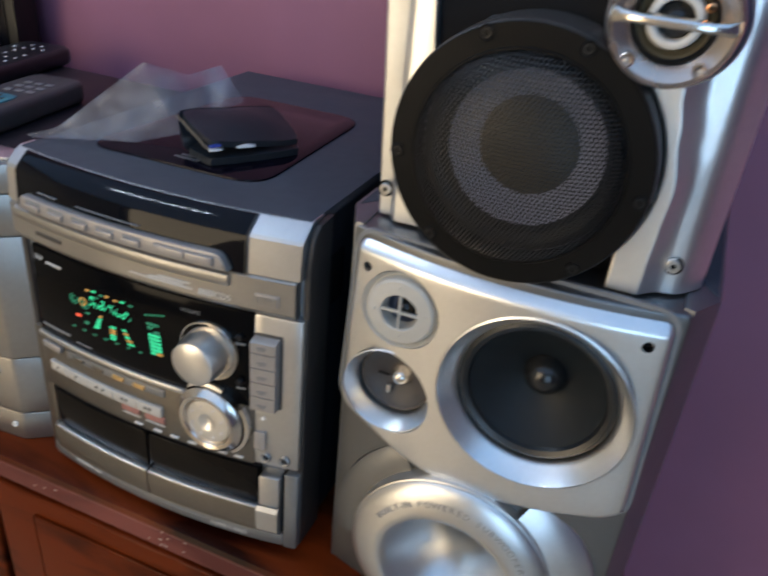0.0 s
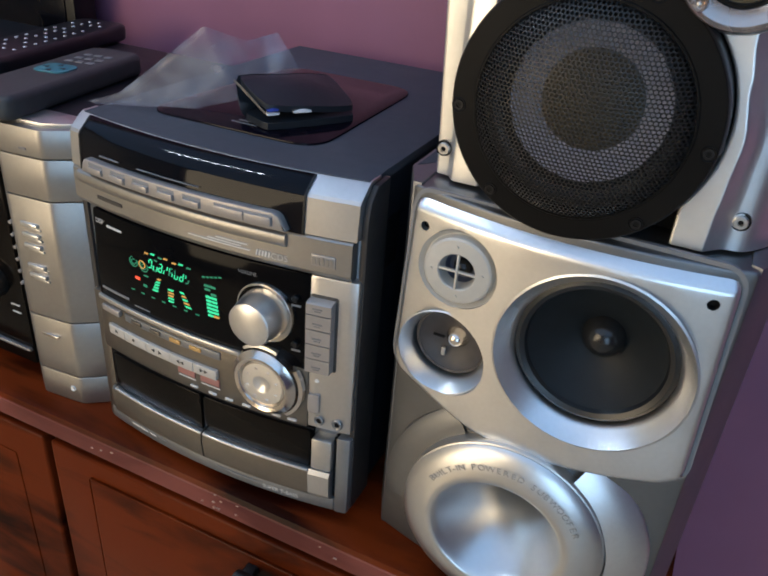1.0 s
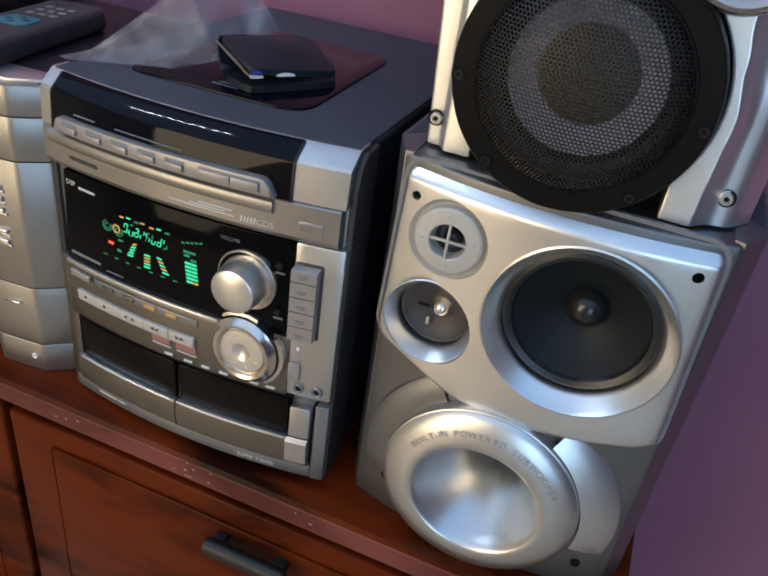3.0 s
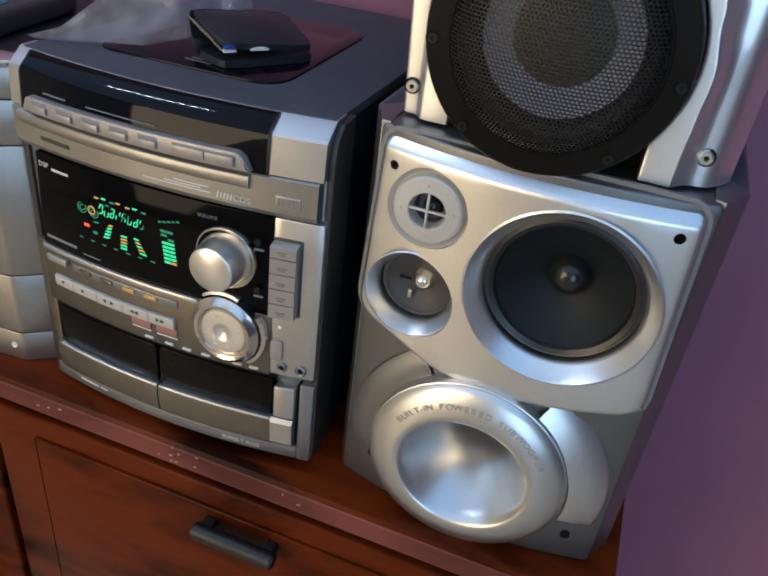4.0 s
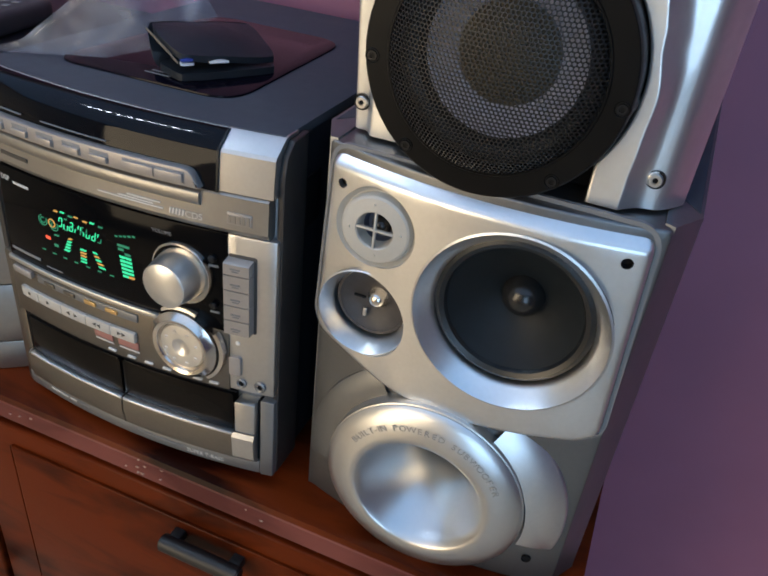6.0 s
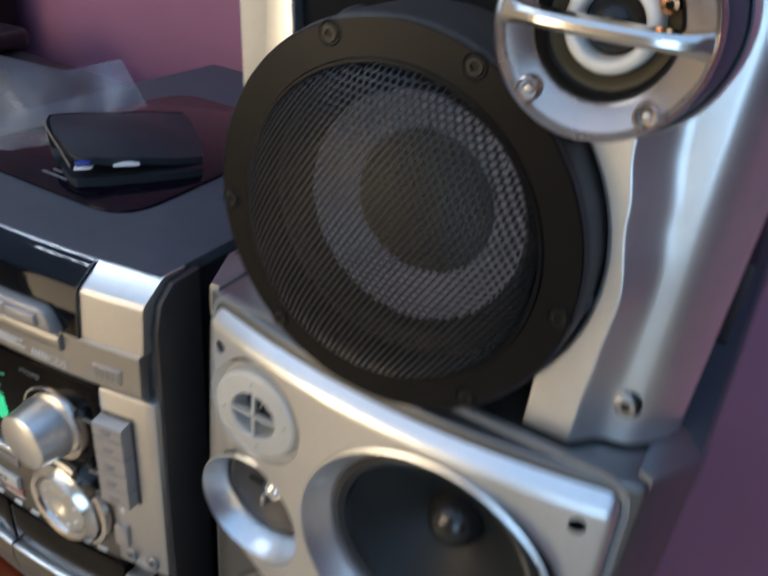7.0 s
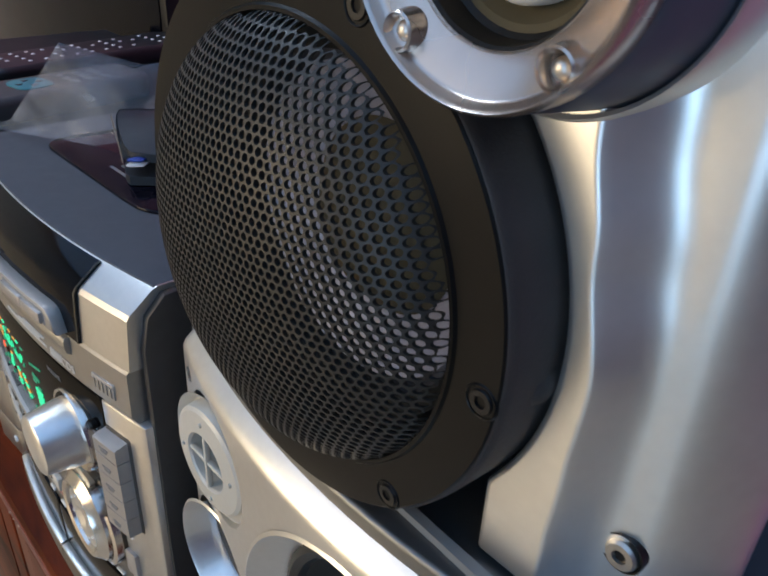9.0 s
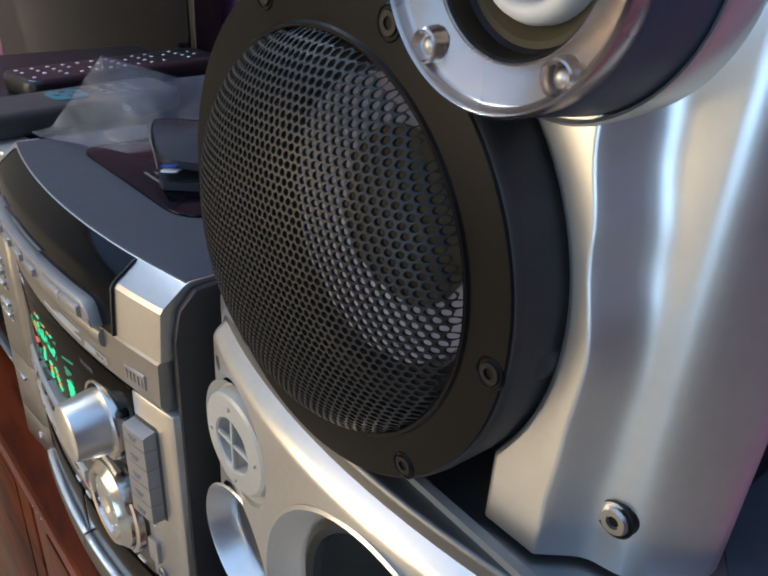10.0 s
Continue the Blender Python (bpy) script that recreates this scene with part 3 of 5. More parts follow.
    for k in range(5):
        z1 = 1.0285 - k * 0.0134
        o = [(0.004, z1), (-0.0085, z1 - (0.003 if k == 0 else 0)), (-0.0098, z1 - (0.004 if k == 0 else 0.0004)), (-0.0098, z1 - 0.0128), (0.004, z1 - 0.0130)]
        key = part("key", profile_x(o, -0.2430, -0.2232, 3), BUTTON, col, "", W)
        part("print", box(-0.2375, -0.2300, -0.0102, -0.0095, z1 - 0.0082, z1 - 0.0070, 0), PRINT_GREY, key, "", W)
        part("print", box(-0.2362, -0.2312, -0.0102, -0.0095, z1 - 0.0100, z1 - 0.0092, 0), PRINT_GREY, key, "", W)
    part("indicator", lathe([(0, 0.3935), (0.0018, 0.3942), (0.0024, 0.3965), (0.0024, 0.40)], -0.2365, 0.9485, 16), WHITE_RING, col)
    key = part("key", prism(rounded(-0.2430, -0.2330, 0.9165, 0.9355, 0.002), -0.0045, 0.002, 0.0008), BUTTON, col, "", W)
    for x, r in ((-0.2335, 0.0046), (-0.2180, 0.0052)):
        y = bow_main(x)
        j = part("jack_socket", lathe([(0.0024, y + 0.004), (0.0026, y - 0.0030), (r * 0.8, y - 0.0036), (r, y - 0.0028), (r, y + 0.002)], x, 0.9085, 20), SILVER_DARK, T)
        part("socket", lathe([(0.0, y - 0.0024), (0.0026, y - 0.0024), (0.0026, y + 0.003)], x, 0.9085, 12), BLACK_MATT, j)
    # cassette doors
    for x0, x1 in ((-0.4575, -0.3470), (-0.3455, -0.2395)):
        d = part("cassette_door", profile_x([(0.012, 0.8560), (-0.0045, 0.8560), (-0.0075, 0.8535), (-0.0085, 0.845), (-0.0060, 0.8265), (-0.001, 0.8205), (0.012, 0.8205)], x0 - (0.004 if x0 < -0.4 else 0), x1, 9), SILVER_BRONZE, T, "silver cassette door with smoked window", W, sharp=0.4)
        part("smoked_window", prism(rounded(x0, x1 - 0.001, 0.8535, 0.8955, 0.003), -0.003, 0.008, 0.001, 9), SMOKE, d, "", W)
        part("door_lip", box(x0, x1, -0.0080, -0.002, 0.8535, 0.8562, 0.0010, 9), SILVER_FINE, d, "", W)
    part("upper_gap", box(-0.460, -0.2385, -0.0008, 0.006, 0.8958, 0.8974, 0.0, 12), BLACK_MATT, T, "", W)
    part("end_cap", box(-0.2378, -0.2200, -0.0065, 0.01, 0.8575, 0.8905, 0.0015, 2), SILVER, T, "", W)
    part("end_cap", profile_x([(0.012, 0.8570), (-0.007, 0.8570), (-0.0095, 0.853), (-0.0080, 0.830), (-0.003, 0.8230), (0.012, 0.8230)], -0.2388, -0.2200, 3), SILVER, T, "", W, sharp=0.4)
    part("slot", box(-0.2200, -0.2175, -0.001, 0.012, 0.826, 0.893, 0), BLACK_MATT, T, "", W)
    part("outer_post", box(-0.2175, -0.2055, -0.003, 0.02, 0.809, 0.8945, 0.0018, 2), SILVER_DARK, T, "", W)
    part("base_strip", box(-0.474, -0.2180, -0.0015, 0.02, 0.8085, 0.8230, 0.0015, 16), SILVER_DARK, T, "grey base strip", W)
    part("left_post", box(-0.478, -0.4625, -0.001, 0.02, 0.809, 0.957, 0.002, 2), SILVER_BRONZE, T, "", W)
    bm = letters("SUPER T-BASS", 0.0058)
    bmesh.ops.translate(bm, verts=bm.verts, vec=(-0.2865, -0.0018, 0.8125))
    part("print", bm, PRINT_LIGHT, T, "", W, keep=True)
    for x0, x1, z in ((-0.443, -0.421, 0.8165), (-0.418, -0.410, 0.8165), (-0.408, -0.395, 0.8165), (-0.337, -0.290, 0.8165)):
        part("print", box(x0, x1, -0.0022, -0.001, z - 0.0008, z + 0.0008, 0, 4), PRINT_LIGHT if x1 < -0.40 else PRINT_GREY, T, "", W)
    # lid of the disc tray
    lid = part("disc_lid", prism(soft_outline([(-0.436, 0.4455), (-0.2725, 0.4475), (-0.2800, 0.655), (-0.424, 0.655)], [0.022, 0.03, 0.03, 0.03], 7), 1.1185, 1.1215, 0.001, 1, "z"), LID, T, "glossy dark plum disc lid")
    for k in range(4):
        part("print", box(-0.362 + 0.003 * k, -0.338 + 0.003 * k, 0.462 + 0.006 * k, 0.464 + 0.006 * k, 1.1210, 1.1217, 0), PRINT_GREY, lid)
    part("case_clip", box(-0.2100, -0.2085, 0.425, 0.470, 1.035, 1.078, 0.0005), BLACK, T)
    return T


def display(dp):
    """The lit segments: rings, bars and slanted dashes of the display."""
    W = bow_main
    rnd = random.Random(11)

    def seg(x, z, w, h, m, lean=0.0):
        o = [(x - w / 2 - lean, z - h / 2), (x + w / 2 - lean, z - h / 2), (x + w / 2 + lean, z + h / 2), (x - w / 2 + lean, z + h / 2)]
        part("segment", prism(o, -0.0026, -0.0015, 0), m, dp, "", W)

    # two reel rings with an amber core
    for cx in (-0.4135, -0.4015):
        for r in (0.0048, 0.0028):
            part("segment", lathe([(r - 0.0006, 0.0), (r - 0.0006, -0.0006), (r, -0.0006), (r, 0.0)], cx, 1.0080 - (cx + 0.4135) * 0.1, 22, 20 * r * 1000, 20 * r * 1000 + 300), GREEN_DIM, dp, "", lambda x: bow_main(x) - 0.0020)
    part("segment", lathe([(0.0030, 0.0), (0.0030, -0.0007), (0.0038, -0.0007), (0.0038, 0.0)], -0.4035, 1.0085, 20), ORANGE, dp, "", lambda x: bow_main(x) - 0.0021)
    seg(-0.4105, 0.9930, 0.0050, 0.0024, RED)
    seg(-0.4020, 0.9885, 0.0042, 0.0022, GREEN_DIM)
    seg(-0.4000, 0.9985, 0.0050, 0.0012, GREEN_DIM, 0.0004)
    # fans of short level dashes
    for k in range(5):
        seg(-0.3905 + k * 0.0013, 0.9880 + k * 0.0030, 0.0058 - k * 0.0005, 0.0016, ORANGE if k == 4 else GREEN, 0.0008)
        seg(-0.3735 + k * 0.0002, 0.9830 + k * 0.0028, 0.0060, 0.0014, ORANGE if k in (2, 3) else GREEN, 0.0004)
        seg(-0.3550 - k * 0.0014, 0.9835 + k * 0.0030, 0.0058 - k * 0.0005, 0.0014, ORANGE if k in (1, 3) else GREEN, -0.0006)
    # row of slanted figures
    for k in range(8):
        x = -0.3935 + k * 0.0056
        s = 0.78 if k != 1 else 1.0
        z = 1.0125 - k * 0.0003
        for dx, dz, w, h in ((0, 0.0050, 0.0032, 0.0009), (0, 0.0, 0.0030, 0.0009), (0, -0.0050, 0.0032, 0.0009), (-0.002, 0.0026, 0.0009, 0.0042), (0.002, 0.0026, 0.0009, 0.0042), (-0.002, -0.0026, 0.0009, 0.0042), (0.002, -0.0026, 0.0009, 0.0042)):
            if rnd.random() < 0.62:
                seg(x + dx * s + dz * 0.15, z + dz * s, w * s, h * s, GREEN if rnd.random() < 0.7 else GREEN_DIM, 0.0004 if h > 0.002 else 0)
    for k, x in enumerate((-0.397, -0.390, -0.382, -0.376, -0.367, -0.360, -0.352)):
        seg(x, 1.0212 + 0.0010 * (k % 2), 0.0042, 0.0013, ORANGE if k in (0, 3, 4) else (GREEN if k % 2 else GREEN_DIM), 0.0003)
    # level ladder in two narrow rows
    for k in range(9):
        for c in range(2):
            if rnd.random() < 0.86:
                seg(-0.3322 + c * 0.0056 - k * 0.0003, 0.9835 + k * 0.0034, 0.0050, 0.0019, ORANGE if k == 0 and c else (GREEN if k < 6 else GREEN_DIM))
    for k in range(5):
        seg(-0.3375 + k * 0.004, 1.0180 + k * 0.0010, 0.0024, 0.0012, GREEN_DIM)
    for k in range(7):
        seg(-0.418 + k * 0.012, 0.9795, 0.0038, 0.0008, GREEN_DIM)


mini_stereo()


# ---- silver loudspeaker with the horn ----
def bow_speaker(x):
    return 0.397 + 0.016 * ((x + 0.068) / 0.11) ** 2 - 0.035 * (x + 0.068)


def horn_speaker():
    T = root("loudspeaker", (-0.068, 0.55, 0.80), "silver three-way loudspeaker with a flared bass horn", "loudspeaker")
    W = bow_speaker
    plan = [(-0.192, 0.446), (-0.1785, 0.417), (-0.1725, 0.417), (-0.1725, 0.4700), (0.0360, 0.4700), (0.0360, 0.415), (0.0420, 0.412), (0.0565, 0.436), (0.0640, 0.70), (-0.192, 0.70)]
    part("cabinet", prism(plan, 0.8005, 1.1272, 0.0012, 1, "z"), CABINET_GREY, T, "dark silver grey cabinet")
    lid = [(-0.189, 0.447), (-0.1700, 0.4715), (0.0335, 0.4715), (0.0545, 0.440), (0.0615, 0.698), (-0.189, 0.698)]
    part("top_panel", prism(lid, 1.1262, 1.1277, 0.0004, 1, "z"), SLATE, T, "dark slate top of the cabinet")
    front = soft_outline([(-0.1765, 0.8035), (-0.1765, 1.1235), (0.0400, 1.1235), (0.0420, 0.8035)], 0.002)
    part("baffle", holed_plate(front, [(-0.0350, 1.0415, 0.0640), (-0.1375, 1.0095, 0.0335), (-0.1330, 1.0800, 0.0275), (-0.0705, 0.8785, 0.0600)], 0.0, 0.0020, 0.050, 22), SILVER_GREY, T, "grey silver front baffle", W)
    # raised plate that carries the three drivers
    out = soft_outline([(-0.1690, 1.1200), (0.0310, 1.1215), (0.0360, 0.9730), (0.0300, 0.9665), (-0.0240, 0.9580), (-0.0700, 0.9540), (-0.1110, 0.9590), (-0.1725, 0.9810), (-0.1760, 0.9900)],
                       [0.010, 0.012, 0.004, 0.010, 0.02, 0.02, 0.01, 0.006, 0.004], 6)
    holes = [(-0.0350, 1.0415, 0.0645), (-0.1375, 1.0095, 0.0340), (-0.1330, 1.0800, 0.0285), (-0.1625, 1.1020, 0.0033), (0.0225, 1.1038, 0.0036)]
    plate = holed_plate(out, holes, -0.0065, 0.0035, 0.016, 26)
    for z in (1.1105, 1.1120, 1.1135, 1.1155):
        geom = plate.verts[:] + plate.edges[:] + plate.faces[:]
        bmesh.ops.bisect_plane(plate, geom=geom, plane_co=(0, 0, z), plane_no=(0, 0, 1))
    for v in plate.verts:
        d = max(0.0, v.co.z - 1.1105)
        v.co.y += 0.105 * d * d * 1000 if d < 0.005 else 0.00263 + (d - 0.005) * 1.05
    pl = part("driver_plate", plate, SILVER_FINE, T, "bright silver driver plate", W, sharp=0.42)
    part("groove", prism_loop(out, 0.0042, 0.0072, -0.0004, 0.003), PRINT_GREY, T, "", W)
    for x, z in ((-0.1625, 1.1020), (0.0225, 1.1038)):
        part("peg_hole", lathe([(0.0, -0.0010), (0.0033, -0.0010), (0.0036, -0.0066)], x, z, 20), BLACK_MATT, pl, "", W)
    for x, z in ((-0.1510, 0.8375), (0.0195, 0.8290)):
        part("peg_hole", lathe([(0.0, -0.0006), (0.0030, -0.0006), (0.0036, -0.0016), (0.0039, 0.0008)], x, z, 20), BLACK_MATT, T, "", W)
    # woofer
    yw = bow_speaker(-0.0350) - 0.0065
    wf = part("woofer", lathe([(0.0655, yw - 0.0004), (0.0640, yw - 0.0012), (0.0625, yw + 0.001), (0.0560, yw + 0.0095), (0.0535, yw + 0.0115), (0.0530, yw + 0.016)], -0.0350, 1.0425, 64), SILVER_FINE, T, "dark paper woofer in a silver bowl", sharp=0.9)
    part("surround", lathe([(0.0535, yw + 0.0120), (0.0520, yw + 0.0100), (0.0495, yw + 0.0085), (0.0465, yw + 0.0100), (0.0450, yw + 0.0130)], -0.0350, 1.0465, 64), RUBBER, wf, "black rubber surround")
    part("cone", lathe([(0.0455, yw + 0.0125), (0.0380, yw + 0.0200), (0.0250, yw + 0.0300), (0.0130, yw + 0.0370)], -0.0350, 1.0465, 64), CONE_DARK, wf)
    part("dust_cap", lathe([(0.0, yw + 0.0215), (0.0050, yw + 0.0222), (0.0100, yw + 0.0252), (0.0135, yw + 0.0300), (0.0150, yw + 0.0360)], -0.0335, 1.0465, 40), CAP_GLOSS, wf, "glossy dome cap", sharp=2)
    # midrange
    ym = bow_speaker(-0.137) - 0.0065
    md = part("midrange", lathe([(0.0348, ym - 0.0002), (0.0338, ym - 0.0010), (0.0325, ym + 0.001), (0.0290, ym + 0.0095), (0.0275, ym + 0.0120), (0.0270, ym + 0.018)], -0.1370, 1.0105, 48), SILVER_FINE, T, "small brown cone driver", sharp=0.9)
    part("cone", lathe([(0.0275, ym + 0.0125), (0.0250, ym + 0.0118), (0.0235, ym + 0.0135), (0.0080, ym + 0.0190), (0.0, ym + 0.0195)], -0.1350, 1.0145, 48), CONE_MID, md)
    part("dome", lathe([(0.0, ym + 0.0085), (0.0035, ym + 0.0092), (0.0062, ym + 0.0120), (0.0075, ym + 0.0165), (0.0085, ym + 0.0172), (0.0086, ym + 0.019)], -0.1320, 1.0165, 28), CHROME, md, "shiny metal dome", sharp=2)
    part("lead", box(-0.1500, -0.1405, ym + 0.0130, ym + 0.0150, 1.0140, 1.0160, 0.0008), BLACK_MATT, md)
    part("lead", box(-0.1420, -0.1390, ym + 0.0130, ym + 0.0155, 0.9990, 1.0060, 0.0008), STEEL, md)
    # tweeter in its ivory disc
    yt = bow_speaker(-0.133) - 0.0065
    tw = part("tweeter", lathe([(0.0290, yt - 0.0002), (0.0278, yt + 0.001), (0.0258, yt + 0.0035), (0.0250, yt + 0.0035), (0.0240, yt - 0.0022), (0.0225, yt - 0.0032), (0.0135, yt - 0.0040), (0.0127, yt - 0.0030), (0.0110, yt + 0.0080)], -0.1330, 1.0800, 48), IVORY, T, "ivory tweeter disc with a crossed guard", sharp=0.5)
    part("well", lathe([(0.0, yt + 0.010), (0.0095, yt + 0.0095), (0.0122, yt + 0.004)], -0.1330, 1.0800, 28), SLATE_DISC, tw)
    part("dome", lathe([(0.0, yt + 0.0010), (0.004, yt + 0.0020), (0.0066, yt + 0.0060), (0.0070, yt + 0.0098)], -0.1320, 1.0800, 24), CAP_GLOSS, tw, "", sharp=2)
    part("guard_bar", box(-0.1460, -0.1200, yt - 0.0036, yt - 0.0010, 1.0791, 1.0809, 0.0006), IVORY, tw)
    part("guard_bar", box(-0.1339, -0.1321, yt - 0.0040, yt - 0.0014, 1.0670, 1.0930, 0.0006), IVORY, tw)
    for a in (5, 95, 185, 275):
        part("pip", lathe([(0, yt - 0.0048), (0.0009, yt - 0.0044), (0.0010, yt - 0.0034)], -0.1330 + 0.0182 * math.cos(radians(a)), 1.0800 + 0.0182 * math.sin(radians(a)), 8), IVORY, tw)
    # horn
    hx, hz, yh = -0.0700, 0.8785, 0.3775
    flare = lathe([(0.0170, yh + 0.1150), (0.0176, yh + 0.0900), (0.0190, yh + 0.0680), (0.0212, yh + 0.0540), (0.0245, yh + 0.0440), (0.0288, yh + 0.0355), (0.0350, yh + 0.0260), (0.0420, yh + 0.0145), (0.0475, yh + 0.0055), (0.0508, yh - 0.0004), (0.0530, yh - 0.0016),
                               (0.0570, yh - 0.0014), (0.0650, yh + 0.0010), (0.0720, yh + 0.0038), (0.0765, yh + 0.0064), (0.0785, yh + 0.0085)], hx, hz, 96)
    for v in flare.verts:
        deep = max(0.0, (v.co.y - yh - 0.004) / 0.084)
        if math.hypot(v.co.x - hx, v.co.z - hz) < 0.0495:
            v.co.x += 0.008 * deep
            v.co.z += 0.004 * deep
    horn = part("horn", flare, SILVER_HORN, T, "satin silver flared bass horn", sharp=1.2)
    part("throat", lathe([(0.0, yh + 0.1165), (0.0185, yh + 0.1160), (0.0188, yh + 0.1120)], hx + 0.0098, hz + 0.0049, 40), BLACK_MATT, horn)
    part("horn_rim", lathe([(0.0785, yh + 0.0086), (0.0780, yh + 0.0098), (0.0792, yh + 0.0104), (0.0797, yh + 0.013), (0.0790, yh + 0.030)], hx, hz, 72), SILVER, horn)
    # flared shoulders beside the horn, the right one in a lit silver
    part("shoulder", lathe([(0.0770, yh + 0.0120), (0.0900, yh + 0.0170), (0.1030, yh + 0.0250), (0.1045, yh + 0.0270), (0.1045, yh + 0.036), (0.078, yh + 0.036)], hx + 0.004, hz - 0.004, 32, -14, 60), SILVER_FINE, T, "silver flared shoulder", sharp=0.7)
    # left twin: its shade is put in as a darker silver
    part("shoulder", lathe([(0.0770, yh + 0.0195), (0.0900, yh + 0.0215), (0.1010, yh + 0.0245), (0.1045, yh + 0.0270), (0.1045, yh + 0.036), (0.078, yh + 0.036)], hx + 0.002, hz - 0.004, 32, 120, 190), SILVER_GREY, T, "silver flared shoulder, darkened on its shaded side", sharp=0.7)
    arc_text("BUILT-IN POWERED SUBWOOFER", hx, hz, 0.0645, yh + 0.0001, 0.0074, 150, 27, horn)
    return T


def prism_loop(out, d0, d1, y0, y1):
    """A thin flat band that follows an outline, from d0 to d1 outside it."""
    bm = bmesh.new()
    cx, cz = sum(p[0] for p in out) / len(out), sum(p[1] for p in out) / len(out)
    rings = []
    for d in (d0, d1):
        ring = []
        for i, p in enumerate(out):
            t = (Vector(out[(i + 1) % len(out)]) - Vector(out[i - 1])).normalized()
            nn = Vector((t.y, -t.x))
            if nn.dot(Vector((p[0] - cx, p[1] - cz))) < 0:
                nn = -nn
            ring.append((p[0] + nn.x * d, p[1] + nn.y * d))
        rings.append(ring)
    n = len(out)
    a, b = [[[bm.verts.new((p[0], y, p[1])) for p in ring] for y in (y0, y1)] for ring in rings]
    for i in range(n):
        j = (i + 1) % n
        bm.faces.new((a[0][i], a[0][j], b[0][j], b[0][i]))
        bm.faces.new((b[0][i], b[0][j], b[1][j], b[1][i]))
        bm.faces.new((a[0][i], a[1][i], a[1][j], a[0][j]))
    return bm


def arc_text(text, cx, cz, r, y, size, a0, a1, parent):
    bm = bmesh.new()
    wide = {"I": 0.45, "-": 0.6, "W": 1.35, "O": 1.12, "M": 1.25, " ": 0.8, "T": 0.9, "L": 0.9}
    ws = [wide.get(c, 1.0) for c in text]
    total, run = sum(ws), 0.0
    for c, w in zip(text, ws):
        a = a0 + (a1 - a0) * (run + w / 2) / total
        run += w
        if c == " ":
            continue
        one = letters(c, size)
        xs = [v.co.x for v in one.verts]
        bmesh.ops.translate(one, verts=one.verts, vec=(-(min(xs) + max(xs)) / 2, 0, -size * 0.35))
        t = radians(a)
        m = Matrix.Translation((cx + r * math.cos(t), y, cz + r * math.sin(t))) @ Matrix.Rotation(radians(90 - a), 4, "Y")
        bmesh.ops.transform(one, matrix=m, verts=one.verts)
        merge(bm, one)
    return part("lettering", bm, PRINT_GREY2, parent, "grey embossed lettering", keep=True)


CABINET_GREY = material("cabinet_grey", (0.20, 0.205, 0.215), 0.40, 0.85, 0.06, 220)
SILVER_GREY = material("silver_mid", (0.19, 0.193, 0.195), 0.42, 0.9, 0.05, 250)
SILVER_HORN = material("silver_horn", (0.66, 0.66, 0.65), 0.33, 0.96, 0.03, 200)
PRINT_GREY2 = material("print_mid", (0.40, 0.40, 0.39), 0.5, 0.5, 0.05, 100)
horn_speaker()


# ---- upper loudspeaker ----
def table(z, rows):
    """Smooth value between (z, value) rows."""
    if z <= rows[0][0]:
        return rows[0][1]
    for (a, u), (b, v) in zip(rows, rows[1:]):
        if z <= b:
            t = (z - a) / (b - a)
            t = t * t * (3 - 2 * t)
            return u + (v - u) * t
    return rows[-1][1]


def loft(cols, zs):
    """A sheet whose rows run up zs; cols(z) gives the (x, y) points of one row."""
    bm = bmesh.new()
    rows = [[bm.verts.new((x, y, z)) for x, y in cols(z)] for z in zs]
    for p, q in zip(rows, rows[1:]):
        for i in range(len(p) - 1):
            bm.faces.new((p[i], p[i + 1], q[i + 1], q[i]))
    bm.faces.new(rows[0])
    bm.faces.new(rows[-1][::-1])
    return bm


WX, WZ = -0.075, 1.198
TX, TZ = -0.0108, 1.2830


RING_WARM = material("warm_silver_ring", (0.56, 0.48, 0.43), 0.27, 0.95, 0.04, 200)


